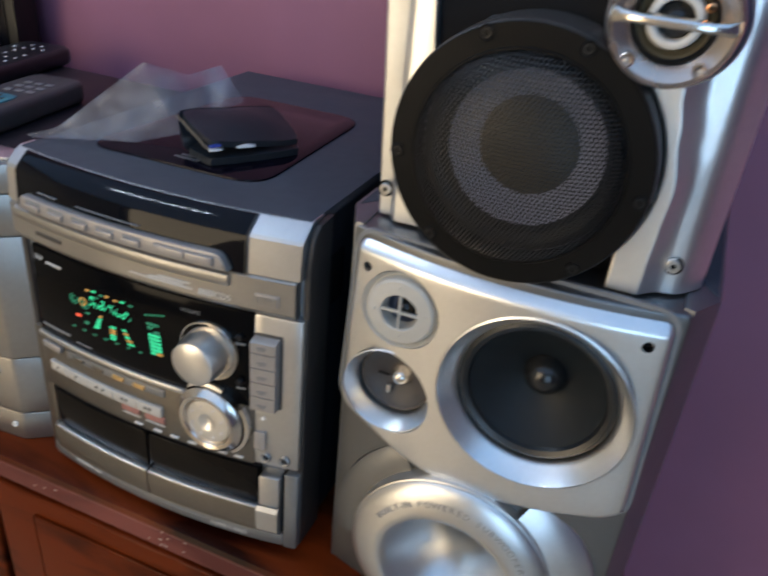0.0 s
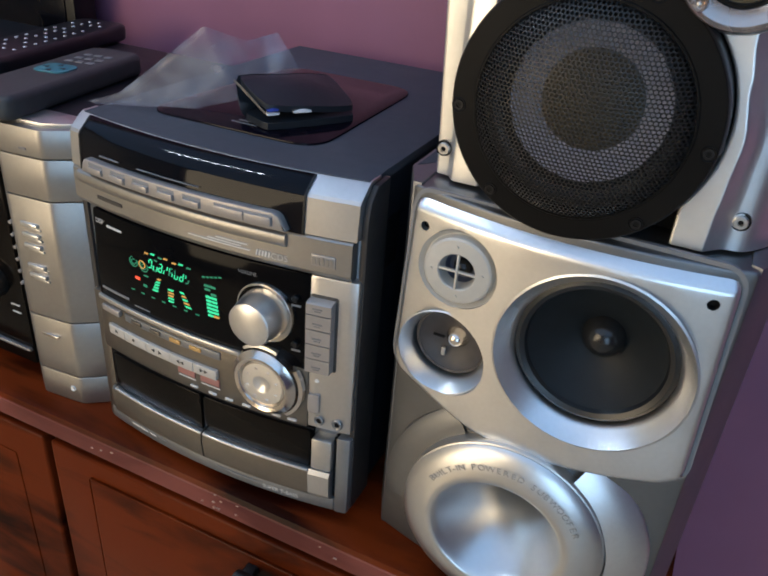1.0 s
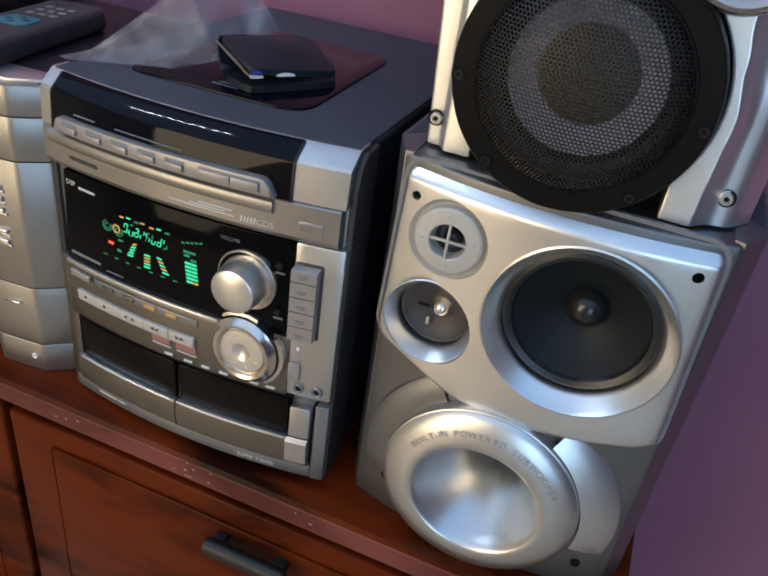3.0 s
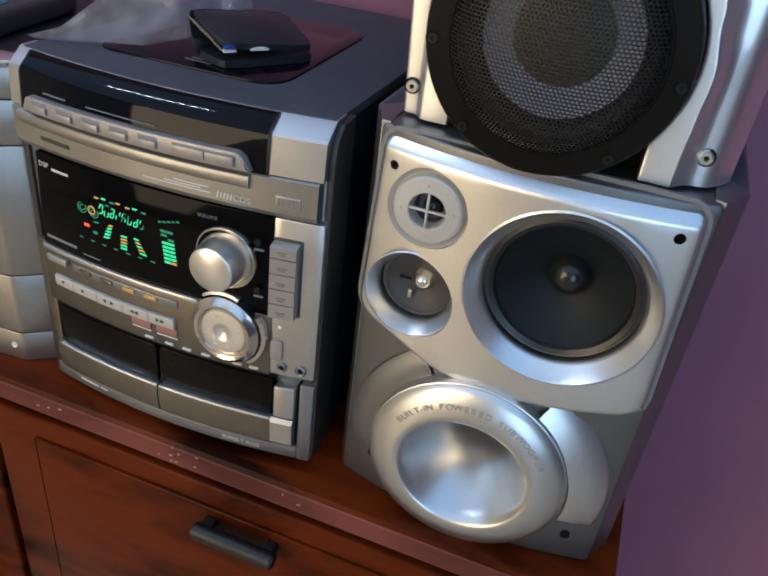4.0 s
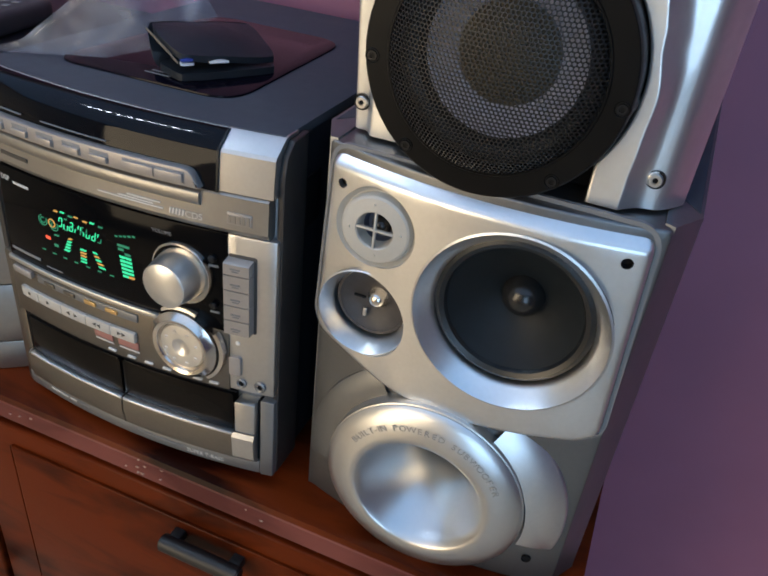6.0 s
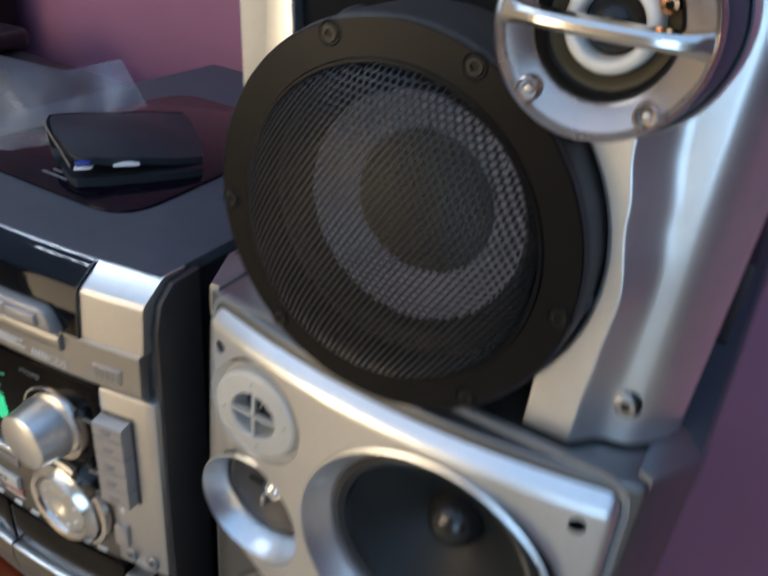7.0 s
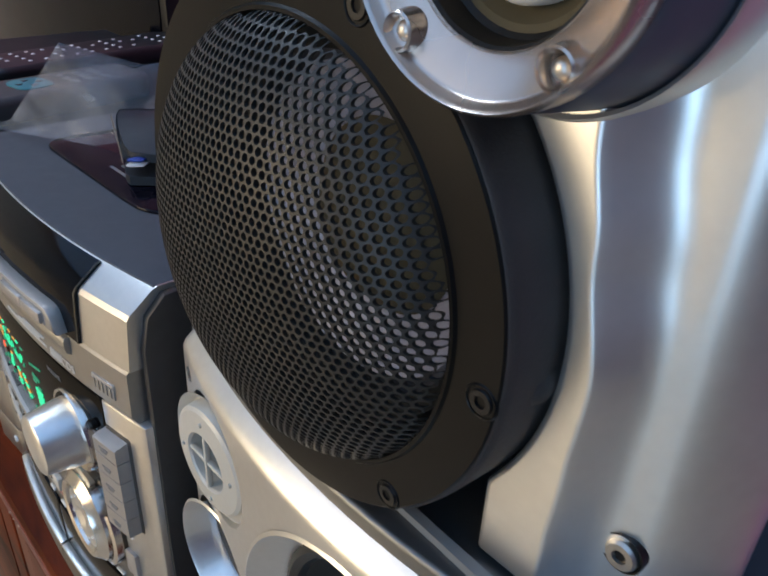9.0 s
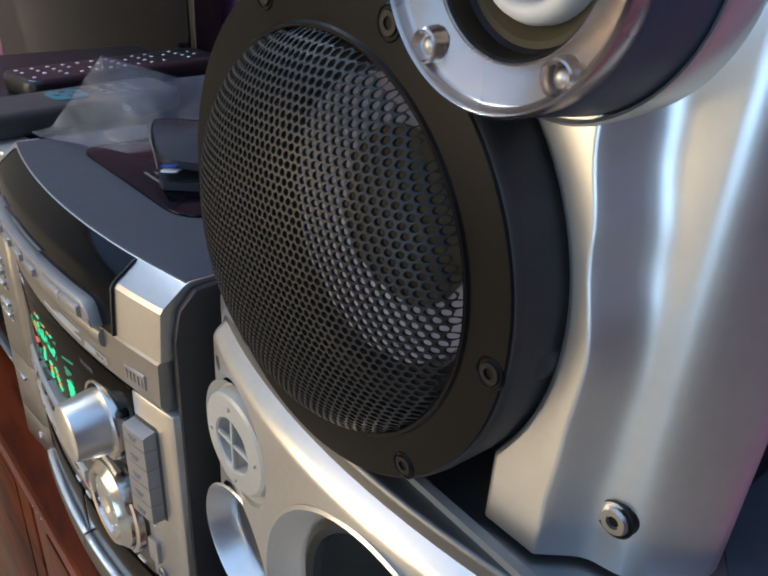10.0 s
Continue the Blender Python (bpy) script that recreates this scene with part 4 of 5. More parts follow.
def upper_speaker():
    T = root("loudspeaker", (-0.068, 0.53, 1.1277), "silver and black loudspeaker with a large meshed woofer", "loudspeaker")
    part("cabinet", box(-0.168, 0.0345, 0.4522, 0.66, 1.1276, 1.46, 0.003), SIDE_DARK, T, "black cabinet")
    part("baffle", holed_plate([(-0.160, 1.1285), (0.030, 1.1285), (0.030, 1.458), (-0.160, 1.458)], [(WX, WZ, 0.0640)], 0.4365, 0.001, 0.0150, 2), BLACK_MATT, T, "dull black baffle")
    part("baffle_rib", box(-0.1015, -0.1000, 0.4335, 0.437, 1.285, 1.45, 0.0004), BLACK, T)
    zs = [1.1282 + 0.3318 * i / 84 for i in range(85)]

    def inner(z):
        d = 0.0784 ** 2 - (z - WZ) ** 2
        round_x = WX + math.sqrt(d) if d > 0 else -0.0290
        return max(-0.0112 if z < WZ else -0.0290, round_x)

    def right(z):
        x0 = inner(z)
        xw = max(x0 + 0.0040, table(z, [(1.126, 0.0082), (1.145, 0.0085), (1.168, 0.0100), (1.194, 0.0117), (1.225, 0.0066), (1.248, 0.0026), (1.268, 0.0006), (1.30, -0.0015), (1.46, 0.0)]))
        xo = 0.0435 + (z - 1.13) * 0.012
        q = min(0.0150, 0.0240 - xw) / 0.0150
        fold = [(0.0005, 0.4131), (0.0020, 0.4148), (0.0044, 0.4175), (0.0068, 0.4203), (0.0088, 0.4222), (0.0108, 0.4235), (0.0128, 0.4242), (0.0150, 0.4246)]
        return [(x0, 0.446), (x0, 0.4143), (x0 + 0.0006, 0.4130), (x0 + 0.0018, 0.4125), (x0 + 0.0021, 0.4125), (xw - 0.0012, 0.4125), (xw - 0.0006, 0.4125), (xw, 0.4127)] + [(xw + a * q, b) for a, b in fold] + [
                (0.0250, 0.4250), (0.0270, 0.4255), (0.0290, 0.4264), (0.0312, 0.4280), (0.0334, 0.4302), (0.0358, 0.4331), (0.0384, 0.4366), (0.0412, 0.4404), (xo - 0.0006, 0.4436), (xo, 0.4448), (xo + 0.0004, 0.4460), (xo + 0.0004, 0.4500), (xo - 0.001, 0.452)]

    part("side_panel", loft(right, zs), SILVER_PANEL, T, "silver side panel with a wavy ridge", sharp=0.6)

    def left(z):
        d = 0.0784 ** 2 - (z - WZ) ** 2
        xi = min(-0.1375 - max(0, (z - 1.20)) * 0.08, WX - math.sqrt(d) if d > 0 else 1)
        xo = -0.1715 - (z - 1.13) * 0.05
        xm = min(-0.1570, xi - 0.004)
        return [(xi, 0.446), (xi, 0.4312), (xi - 0.0008, 0.4302), (xm + 0.0020, 0.4300), (xm, 0.4308), (xm - 0.0040, 0.4368), (xm - 0.0060, 0.4380), (xo + 0.0030, 0.4382), (xo + 0.0010, 0.4390), (xo, 0.4405), (xo, 0.450)]

    part("side_panel", loft(left, zs), SILVER_PANEL, T, "silver side strip", sharp=0.6)
    for x, y in ((0.0236, 0.4250), (-0.1668, 0.4380)):
        cup = part("screw_cup", lathe([(0.0, y - 0.0002), (0.0050, y - 0.0002), (0.0052, y - 0.0014), (0.0056, y - 0.0015), (0.0056, y + 0.003)], x, 1.1472, 28), BLACK, T)
        screw("screw", x, y - 0.0008, 1.1468, 0.0043, cup, STEEL)
    # woofer: basket, cone and pierced grille
    yr = 0.3965
    wf = part("woofer", lathe([(0.0592, yr + 0.006), (0.0606, yr + 0.0008), (0.0616, yr), (0.0752, yr), (0.0757, yr + 0.0005), (0.0757, yr + 0.0025), (0.0735, yr + 0.0040), (0.0733, yr + 0.044)], WX, WZ, 96), RING_BLACK, T, "black woofer with a domed steel grille", sharp=0.6)
    part("basket_side", lathe([(0.0757, yr + 0.0007), (0.0763, yr + 0.0012), (0.0768, yr + 0.0040), (0.0774, yr + 0.0180), (0.0774, yr + 0.0390)], WX, WZ, 96), BASKET_MATT, wf, "dull black side of the basket", sharp=0.7)
    part("basket_lip", lathe([(0.0604, yr + 0.0008), (0.0611, yr - 0.0009), (0.0621, yr - 0.0009), (0.0627, yr)], WX, WZ, 96), RING_BLACK, wf)
    places = []
    for a in (67.8, 112.2, -6.4, -51.5, 231.5, 186.4):
        x, z = WX + 0.0716 * math.cos(radians(a)), WZ + 0.0716 * math.sin(radians(a))
        places.append((x, z))
        boss = part("screw_boss", lathe([(0.0037, yr + 0.0010), (0.0039, yr - 0.0002), (0.0042, yr - 0.0004), (0.0047, yr + 0.0002)], x, z, 24), RING_BLACK, wf)
        screw("screw", x, yr + 0.0013, z, 0.0034, boss, BLACK)
        part("lug", lathe([(0.0, yr + 0.0095), (0.0050, yr + 0.0095), (0.0066, yr + 0.0115), (0.0074, yr + 0.0150), (0.0076, yr + 0.0196)], WX + 0.0712 * math.cos(radians(a)), WZ + 0.0712 * math.sin(radians(a)), 20), BASKET_MATT, wf)
    part("surround", lathe([(0.0630, yr + 0.022), (0.0610, yr + 0.018), (0.0560, yr + 0.0155), (0.0505, yr + 0.0185), (0.0470, yr + 0.025)], WX, WZ, 72), RUBBER, wf, "black rubber surround")
    part("basket_wall", lathe([(0.0602, yr + 0.004), (0.0625, yr + 0.012), (0.0632, yr + 0.024)], WX, WZ, 72), BLACK_MATT, wf)
    part("cone", lathe([(0.0480, yr + 0.0240), (0.0420, yr + 0.0280), (0.0350, yr + 0.0325), (0.0295, yr + 0.0360)], WX, WZ, 72), CONE_SILVER, wf, "pale silver cone")
    part("dust_cap", lathe([(0.0, yr + 0.0225), (0.0120, yr + 0.0240), (0.0240, yr + 0.0290), (0.0306, yr + 0.0348)], WX, WZ, 56), CAP_OLIVE, wf, "dull olive dust cap", sharp=2)
    tagged(part("grille", grille(yr, places), MESH_BLACK, wf, "domed black steel mesh", keep=True), kind="stuff")
    # tweeter
    yt = 0.3882
    tw = part("tweeter", lathe([(0.0203, yt + 0.0110), (0.0205, yt + 0.0066), (0.0212, yt + 0.0056), (0.0278, yt + 0.0030), (0.0288, yt + 0.0022), (0.0293, yt + 0.0004), (0.0300, yt - 0.0004), (0.0306, yt + 0.0003), (0.0309, yt + 0.0020), (0.0309, yt + 0.0065), (0.0296, yt + 0.0085)], TX, TZ, 72), RING_WARM, T, "silver tweeter with a chrome bridge", sharp=0.7)
    part("tweeter_cup", lathe([(0.0300, yt + 0.0070), (0.0312, yt + 0.0085), (0.0330, yt + 0.0240), (0.0340, yt + 0.0280), (0.0340, yt + 0.055)], TX + 0.0005, TZ, 72), SLATE_DISC, T, "slate blue tweeter cup", sharp=0.9)
    part("cup_rim", lathe([(0.0336, yt + 0.0236), (0.0344, yt + 0.0230), (0.0352, yt + 0.0244), (0.0354, yt + 0.055)], TX + 0.0005, TZ, 72), SILVER_PANEL, T)
    part("well", lathe([(0.0206, yt + 0.0064), (0.0200, yt + 0.0070), (0.0194, yt + 0.0120), (0.0180, yt + 0.0135)], TX, TZ, 56), BLACK, tw)
    part("cone", lathe([(0.0188, yt + 0.0130), (0.0170, yt + 0.0132), (0.0140, yt + 0.0165), (0.0, yt + 0.0200)], TX, TZ, 56), CAP_OLIVE, tw)
    part("former", lathe([(0.0090, yt + 0.0170), (0.0096, yt + 0.0110), (0.0107, yt + 0.0098), (0.0129, yt + 0.0104), (0.0140, yt + 0.0130), (0.0142, yt + 0.0175)], TX, TZ, 48), WHITE_RING, tw, "white ring round the dome", sharp=1.5)
    part("dome", lathe([(0.0, yt + 0.0090), (0.004, yt + 0.0098), (0.0075, yt + 0.0130), (0.0088, yt + 0.0175)], TX, TZ, 32), CAP_GLOSS, tw, "", sharp=2)
    part("copper_lead", lathe([(0.0012, yt + 0.008), (0.0024, yt + 0.0085), (0.0028, yt + 0.012)], TX + 0.0145, TZ + 0.0080, 20), COPPER, tw)
    bridge = []
    bm = bmesh.new()
    n = 16
    for i in range(n + 1):
        u = -1 + 2 * i / n
        x = TX + 0.0296 * u
        y = yt - 0.0052 + 0.0068 * abs(u) ** 3
        w = 0.0022 + 0.0020 * abs(u) ** 6
        bridge.append([bm.verts.new((x, yy, TZ + 0.0005 + zz)) for yy, zz in ((y, -w), (y - 0.0010, -w * 0.4), (y - 0.0010, w * 0.4), (y, w), (y + 0.0050, w * 1.25), (y + 0.0050, -w * 1.25))])
    for p, q in zip(bridge, bridge[1:]):
        for i in range(6):
            bm.faces.new((p[i], q[i], q[(i + 1) % 6], p[(i + 1) % 6]))
    bm.faces.new(bridge[0])
    bm.faces.new(bridge[-1][::-1])
    part("bridge", bm, CHROME, tw, "chrome bar across the tweeter", sharp=0.5)
    for a in (-131, -49, 49, 131):
        x, z = TX + 0.0266 * math.cos(radians(a)), TZ + 0.0266 * math.sin(radians(a))
        cup = part("screw_cup", lathe([(0.0025, yt + 0.0060), (0.0029, yt + 0.0014), (0.0033, yt + 0.0006), (0.0037, yt + 0.0010), (0.0042, yt + 0.0050)], x, z, 28), RING_WARM, tw)
        part("screw", lathe([(0.0, yt + 0.0018), (0.0011, yt + 0.0019), (0.0019, yt + 0.0028), (0.0022, yt + 0.0062)], x, z, 20), STEEL, cup, sharp=2)
    return T


def grille(yr, screws):
    """Domed steel sheet with round holes in a hexagonal pattern; it gives way round the screws."""
    R, H, P = 0.0612, 0.0235, 0.00255
    verts, faces = [], []

    def place(x, z, back):
        r = min(math.hypot(x, z) / R, 1.0)
        d = H * (1 - r ** 2.4) ** 0.62
        return (WX + x, yr + 0.0006 - d + (0.0011 if back else 0), WZ + z)

    m = int(R / P) + 3
    for row in range(-m - 4, m + 5):
        for c in range(-m - 2, m + 3):
            x, z = (c + 0.5 * (row % 2)) * P, row * P * math.sqrt(3) / 2
            if math.hypot(x, z) > R - 0.0006 or any(math.hypot(WX + x - sx, WZ + z - sz) < 0.0102 for sx, sz in screws):
                continue
            o = len(verts)
            for k in range(12):
                a = radians(30 * k)
                edge = P / 2 if k % 2 == 0 else P / math.sqrt(3)
                verts.append(place(x + edge * math.cos(a), z + edge * math.sin(a), False))
            for k in range(12):
                a = radians(30 * k)
                verts.append(place(x + 0.400 * P * math.cos(a), z + 0.400 * P * math.sin(a), False))
            for k in range(12):
                a = radians(30 * k)
                verts.append(place(x + 0.400 * P * math.cos(a), z + 0.400 * P * math.sin(a), True))
            for k in range(12):
                j = (k + 1) % 12
                faces.append((o + k, o + j, o + 12 + j, o + 12 + k))
                faces.append((o + 12 + k, o + 12 + j, o + 24 + j, o + 24 + k))
    me = bpy.data.meshes.new("grille_sheet")
    me.from_pydata(verts, [], faces)
    bm = bmesh.new()
    bm.from_mesh(me)
    bpy.data.meshes.remove(me)
    bmesh.ops.recalc_face_normals(bm, faces=bm.faces)
    return bm


SILVER_PANEL = material("silver_panel", (0.86, 0.86, 0.84), 0.37, 0.96, 0.04, 200)
upper_speaker()

spare = root("board", (0.053, 0.56, 1.1277), "dark brown board leaning beside the upper loudspeaker", "board")
part("panel", box(0.0460, 0.0510, 0.530, 0.600, 1.1278, 1.1720, 0.001), BROWN_BOX, spare)


# ---- second hi-fi at the left ----
def left_stereo():
    T = root("hifi_deck", (-0.63, 0.56, 0.80), "black hi-fi deck with a silver button column", "stereo")
    part("case", box(-0.90, -0.4865, 0.428, 0.690, 0.806, 1.0930, 0.004, seg=3), SIDE_DARK, T, "dark plastic case")
    part("top_panel", box(-0.902, -0.485, 0.424, 0.692, 1.0880, 1.0985, 0.003, seg=3), SIDE_DARK, T)
    for x in (-0.87, -0.52):
        for y in (0.45, 0.66):
            part("foot", box(x - 0.012, x + 0.012, y - 0.012, y + 0.012, 0.80, 0.8075, 0.002), BLACK_MATT, T)
    # silver column in plan: facets that turn back at both sides
    plan = soft_outline([(-0.6020, 0.440), (-0.5920, 0.4160), (-0.5690, 0.3995), (-0.5200, 0.4035), (-0.4960, 0.4220), (-0.4920, 0.440)], [0.001, 0.003, 0.004, 0.004, 0.003, 0.001], 3)
    for z0, z1 in ((1.0700, 1.0960), (1.0300, 1.0690), (0.9010, 1.0290), (0.8350, 0.9000), (0.8010, 0.8340)):
        part("column_piece", prism(plan, z0, z1, 0.0008, 1, "z"), SILVER_COLUMN, T, "silver column piece")
    part("column_cap", prism([(-0.6020, 0.440), (-0.5880, 0.4190), (-0.5640, 0.4090), (-0.5240, 0.4110), (-0.4960, 0.4290), (-0.4920, 0.446)], 1.0955, 1.1000, 0.0015, 1, "z"), SILVER, T)
    for z in (1.0020, 0.9910, 0.9795, 0.9580, 0.9475):
        k = part("key", box(-0.5580, -0.5370, 0.3985, 0.404, z - 0.0020, z + 0.0020, 0.001), SILVER_FINE, T)
        part("key_rest", box(-0.5560, -0.5350, 0.4005, 0.404, z - 0.0055, z - 0.0030, 0.0008), SILVER, k)
    for k in range(6):
        z = 0.9890 - k * 0.0135
        part("lamp", lathe([(0, 0.4110), (0.0018, 0.4115), (0.0022, 0.416)], -0.5895, z, 12), BUTTON, T)
    part("eject_key", box(-0.5560, -0.5350, 0.3985, 0.404, 0.8790, 0.8820, 0.001), CHROME, T)
    part("print", box(-0.5560, -0.5360, 0.4015, 0.4035, 1.0755, 1.0775, 0), PRINT_GREY, T)
    part("jack_socket", lathe([(0.0, 0.4030), (0.003, 0.4015), (0.004, 0.405)], -0.5300, 0.8180, 16), WHITE_RING, T)
    fr = part("front_panel", box(-0.898, -0.6000, 0.418, 0.432, 0.812, 1.085, 0.003), SMOKE, T, "glossy black front panel")
    kn = part("knob", lathe([(0.0, 0.4000), (0.0150, 0.4005), (0.0170, 0.4025), (0.0185, 0.418), (0.0215, 0.4185), (0.0220, 0.422)], -0.6380, 0.9080, 36), BLACK, fr, "black knob with a bright rim", sharp=0.7)
    part("knob_rim", lathe([(0.0165, 0.4015), (0.0178, 0.4010), (0.0182, 0.4030)], -0.6380, 0.9080, 36), CHROME, kn)
    for z in (0.885, 0.876):
        part("print", box(-0.6200, -0.6080, 0.4170, 0.4185, z - 0.0008, z + 0.0008, 0), PRINT_LIGHT, fr)
    part("tray_rail", box(-0.890, -0.6020, 0.4140, 0.420, 0.8300, 0.8340, 0.001), SILVER_DARK, fr)
    return T


left_stereo()


def remote_control(name, label, length, width, thick, body, place, turn):
    """A remote lying flat, its length along its own y."""
    T = root(name, place, label, "remote control")
    T.rotation_euler = (0, 0, radians(turn))
    at = Matrix.Translation(place)
    o = soft_outline([(-width / 2, -length / 2), (width / 2, -length / 2), (width / 2, length / 2), (-width / 2, length / 2)], width * 0.28, 6)
    shell = prism(o, 0.0, thick, thick * 0.28, 1, "z", 4)
    bmesh.ops.transform(shell, matrix=at, verts=shell.verts)
    part("shell", shell, body, T)
    return T, at


def put(name, bm, mat, T, at, label=""):
    bmesh.ops.transform(bm, matrix=at, verts=bm.verts)
    return part(name, bm, mat, T, label)


T, at = remote_control("remote_control", "worn grey remote control with a cyan arrow pad", 0.205, 0.062, 0.022, REMOTE_GREY, (-0.588, 0.492, 1.0985), 8.5)
pad = put("arrow_pad", prism(rounded(-0.017, 0.017, -0.016, 0.016, 0.010), 0.0218, 0.0232, 0.0005, 1, "z"), CYAN, T, at, "cyan arrow pad")
for x, y in ((0.009, 0), (-0.009, 0), (0, 0.009), (0, -0.009)):
    put("arrow", prism([(x - 0.003, y - 0.0022), (x + 0.003, y - 0.0022), (x, y + 0.003)], 0.0230, 0.0236, 0, 1, "z"), REMOTE_BLACK, pad, at)
for i in range(3):
    for j in range(3):
        put("key", box(-0.014 + i * 0.012, -0.006 + i * 0.012, 0.030 + j * 0.015, 0.036 + j * 0.015, 0.0215, 0.0228, 0.0006), PRINT_GREY, T, at)
T, at = remote_control("remote_control", "long black remote control with small white keys", 0.235, 0.068, 0.020, REMOTE_BLACK, (-0.712, 0.592, 1.0985), 10)
rnd = random.Random(3)
for i in range(4):
    for j in range(13):
        if rnd.random() < 0.8:
            x, y = -0.019 + i * 0.0125, -0.105 + j * 0.0165
            put("key", box(x - 0.0015, x + 0.0015, y - 0.0018, y + 0.0018, 0.0196, 0.0208, 0.0005, seg=1), KEY_WHITE, T, at)


# ---- wallet on the lid ----
def wallet():
    T = root("wallet", (-0.318, 0.505, 1.1215), "folded black leather wallet gaping open on the disc lid", "wallet")

    def leaf(corners, thick, swell=0.0015):
        bm = bmesh.new()
        n = 8
        a, b, c, d = [Vector(p) for p in corners]
        grid = []
        for i in range(n + 1):
            row = []
            for j in range(n + 1):
                a2, b2 = 2 * i / n - 1, 2 * j / n - 1
                u, v = (1 + a2 * math.sqrt(1 - 0.14 * b2 ** 4)) / 2, (1 + b2 * math.sqrt(1 - 0.14 * a2 ** 4)) / 2
                p = a * (1 - u) * (1 - v) + b * u * (1 - v) + c * u * v + d * (1 - u) * v
                bulge = swell * math.sin(math.pi * u) * math.sin(math.pi * v) + 0.0008 * noise.noise(p * 70)
                row.append(p + Vector((0, 0, bulge)))
            grid.append(row)
        tops = [[bm.verts.new(p) for p in row] for row in grid]
        lows = [[bm.verts.new(p - Vector((0, 0, thick))) for p in row] for row in grid]
        for i in range(n):
            for j in range(n):
                bm.faces.new((tops[i][j], tops[i + 1][j], tops[i + 1][j + 1], tops[i][j + 1]))
                bm.faces.new((lows[i][j + 1], lows[i + 1][j + 1], lows[i + 1][j], lows[i][j]))
        rim = [(i, 0) for i in range(n)] + [(n, j) for j in range(n)] + [(i, n) for i in range(n, 0, -1)] + [(0, j) for j in range(n, 0, -1)]
        for (i, j), (k, l) in zip(rim, rim[1:] + rim[:1]):
            bm.faces.new((tops[i][j], lows[i][j], lows[k][l], tops[k][l]))
        return bm

    part("upper_leaf", leaf([(-0.362, 0.470, 1.157), (-0.325, 0.458, 1.1415), (-0.282, 0.530, 1.1330), (-0.325, 0.558, 1.1480)], 0.0050, 0.0065), LEATHER, T, "black leather leaf", sharp=0.9)
    part("lower_leaf", leaf([(-0.358, 0.472, 1.1290), (-0.324, 0.455, 1.1275), (-0.279, 0.526, 1.1270), (-0.325, 0.560, 1.1285)], 0.0055, 0.002), LEATHER, T, "black leather leaf", sharp=0.9)
    part("spine", leaf([(-0.3635, 0.470, 1.1575), (-0.3560, 0.4680, 1.1260), (-0.3240, 0.556, 1.1260), (-0.3270, 0.559, 1.1480)], 0.0030), LEATHER, T, "", sharp=0.9)
    part("stitched_edge", leaf([(-0.3630, 0.4682, 1.1545), (-0.3620, 0.4672, 1.1530), (-0.3245, 0.4555, 1.1360), (-0.3255, 0.4565, 1.1378)], 0.0006), EDGE_TAN, T, "tan stitched edge")
    part("card", leaf([(-0.3235, 0.4575, 1.1378), (-0.3175, 0.4650, 1.1378), (-0.3240, 0.4730, 1.1378), (-0.3315, 0.4655, 1.1378)], 0.0008), CARD_BLUE, T, "blue card edge")
    part("card", leaf([(-0.3230, 0.4562, 1.1352), (-0.3165, 0.4645, 1.1350), (-0.3220, 0.4720, 1.1350), (-0.3300, 0.4640, 1.1352)], 0.0008), CARD_WHITE, T, "white card edge")
    part("card", leaf([(-0.3105, 0.4755, 1.1350), (-0.3015, 0.4895, 1.1345), (-0.3105, 0.4980, 1.1345), (-0.3190, 0.4840, 1.1350)], 0.0008), CARD_WHITE, T, "white paper edge")
    return T


wallet()


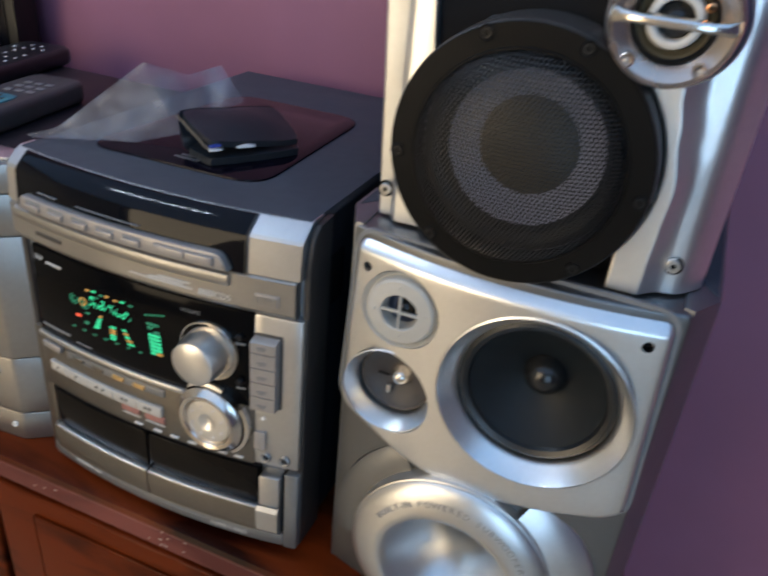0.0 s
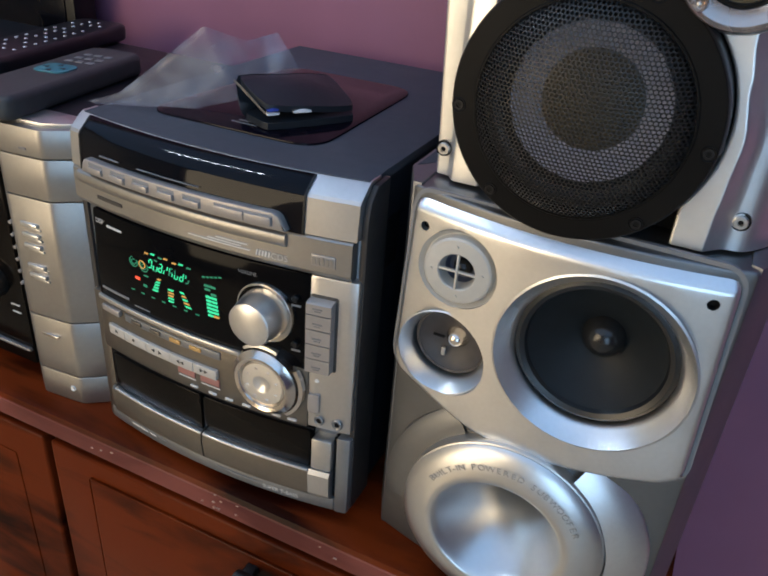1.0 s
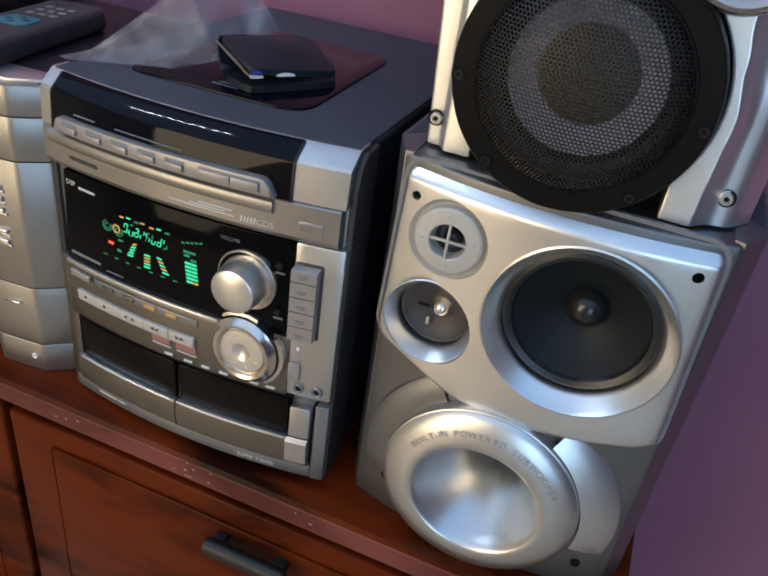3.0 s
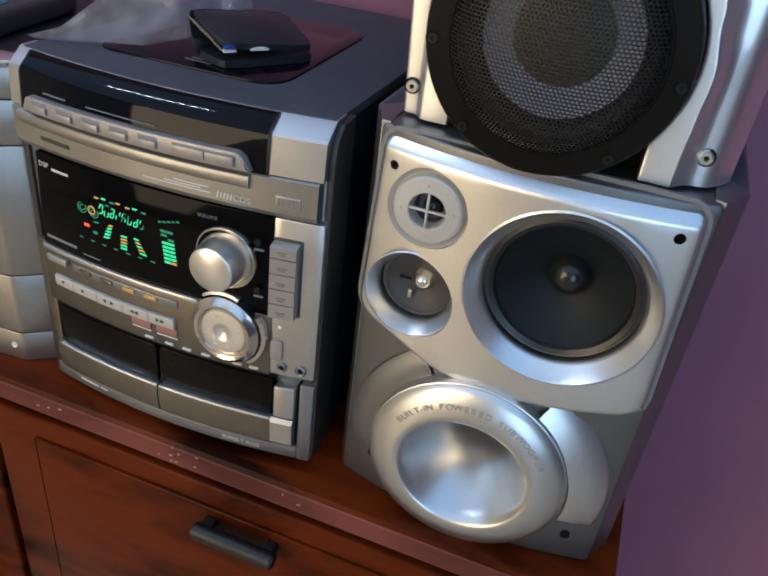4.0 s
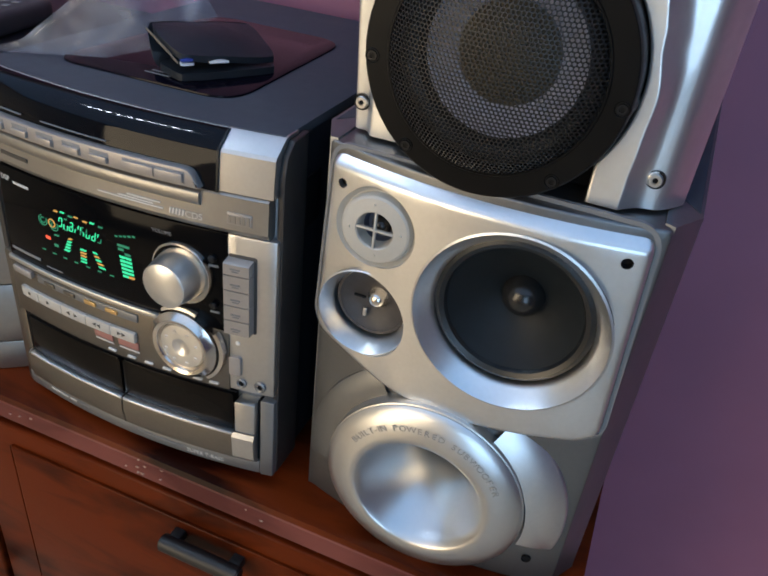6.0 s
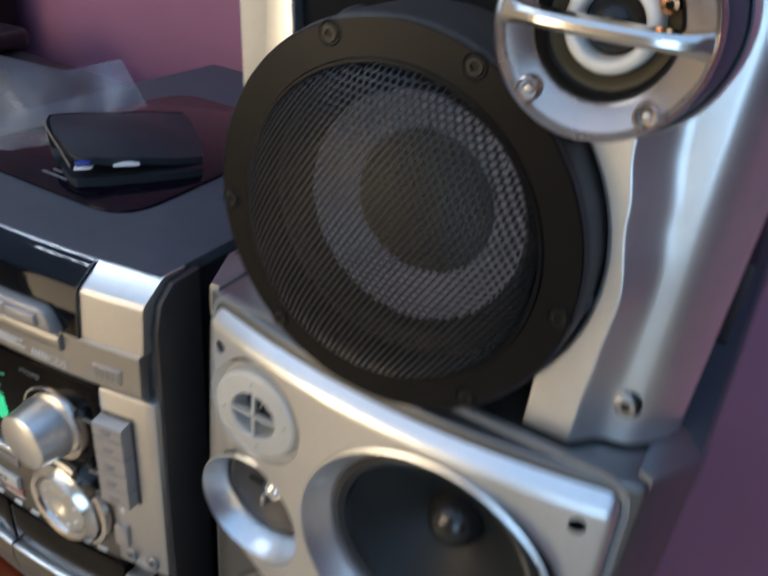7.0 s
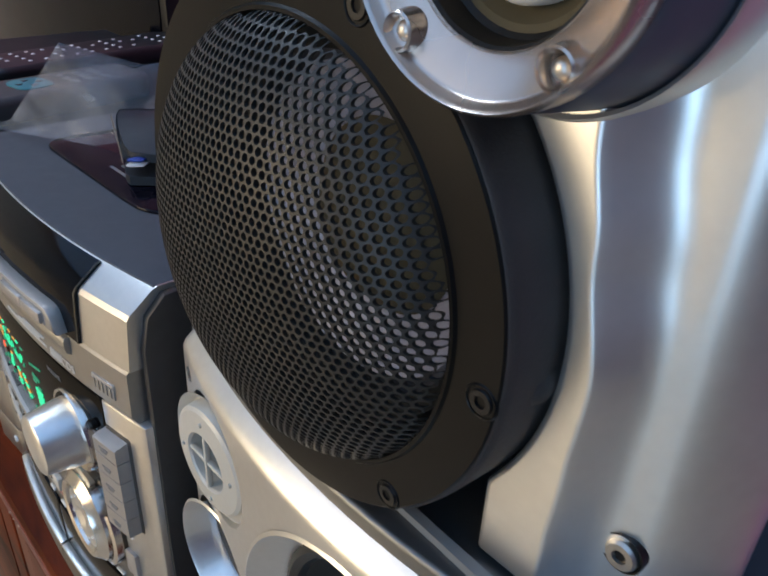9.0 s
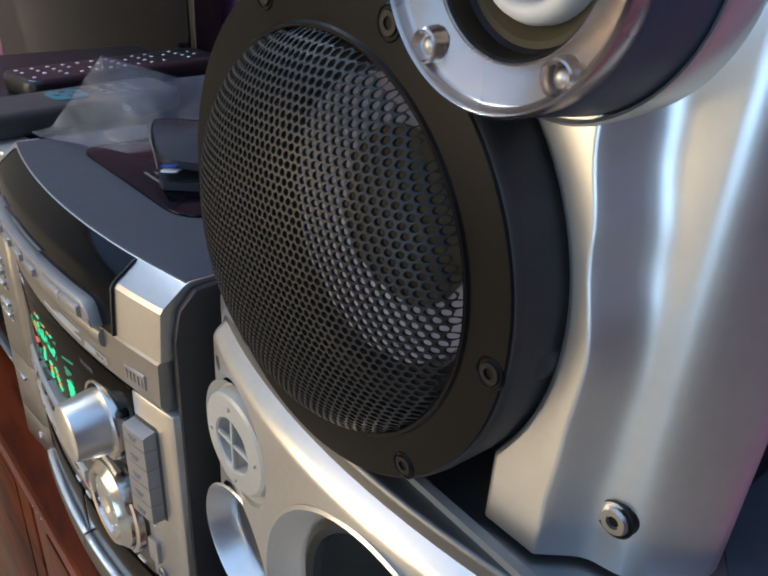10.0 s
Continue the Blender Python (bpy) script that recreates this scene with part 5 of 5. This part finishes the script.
# ---- clear plastic bag ----
def plastic_bag():
    T = root("plastic_bag", (-0.41, 0.47, 1.1195), "crumpled clear plastic bag lying on the hi-fi", "plastic bag")
    low = [Vector(p) for p in ((-0.478, 0.432, 1.1205), (-0.445, 0.450, 1.1205), (-0.405, 0.470, 1.1215), (-0.375, 0.490, 1.1300), (-0.358, 0.515, 1.1450), (-0.345, 0.540, 1.1520))]
    high = [Vector(p) for p in ((-0.484, 0.430, 1.1225), (-0.455, 0.436, 1.1330), (-0.415, 0.442, 1.1640), (-0.374, 0.448, 1.1960), (-0.368, 0.495, 1.1790), (-0.366, 0.538, 1.1800))]

    def along(pts, u):
        f = min(u, 0.9999) * (len(pts) - 1)
        i = int(f)
        return pts[i].lerp(pts[i + 1], f - i)

    n, m = 40, 16
    for side in (-1, 1):
        bm = bmesh.new()
        grid = []
        for i in range(n + 1):
            u = i / n
            row = []
            for j in range(m + 1):
                v = j / m
                p = along(low, u).lerp(along(high, u), v)
                swell = 0.013 * math.sin(math.pi * v) ** 0.7 * math.sin(math.pi * min(1.0, u * 1.05)) ** 1.2
                q = p * 30
                fold = 0.0068 * (abs(noise.noise(q + Vector((side * 9, 0, 0)))) * 2 - 0.5) + 0.0014 * noise.noise(q * 3.1)
                edge = math.sin(math.pi * v) ** 0.5 if 0 < v < 1 else 0
                row.append(bm.verts.new(p + Vector((side * 0.5, -side * 0.8, 0.15)) * swell + Vector((0.4, -0.7, 0.5)) * fold * edge))
            grid.append(row)
        for i in range(n):
            for j in range(m):
                a, b, c, d = grid[i][j], grid[i + 1][j], grid[i + 1][j + 1], grid[i][j + 1]
                bm.faces.new((a, b, c))
                bm.faces.new((a, c, d))
        part("film", bm, BAG, T, "clear crinkled film", sharp=0.5)
    return T


plastic_bag()


def dark_television():
    T = root("television", (-1.28, 0.74, 0.80), "black flat television standing against the plum wall", "television")
    part("foot", box(-1.40, -1.16, 0.70, 0.785, 0.8005, 0.812, 0.003), BLACK, T)
    part("neck", box(-1.31, -1.25, 0.745, 0.775, 0.811, 0.90, 0.003), BLACK, T)
    part("frame", box(-1.76, -0.815, 0.735, 0.775, 0.87, 1.26, 0.004), BLACK, T)
    part("screen", box(-1.745, -0.830, 0.7325, 0.7362, 0.89, 1.245, 0.001), SCREEN, T, "dark glossy screen")
    return T


dark_television()
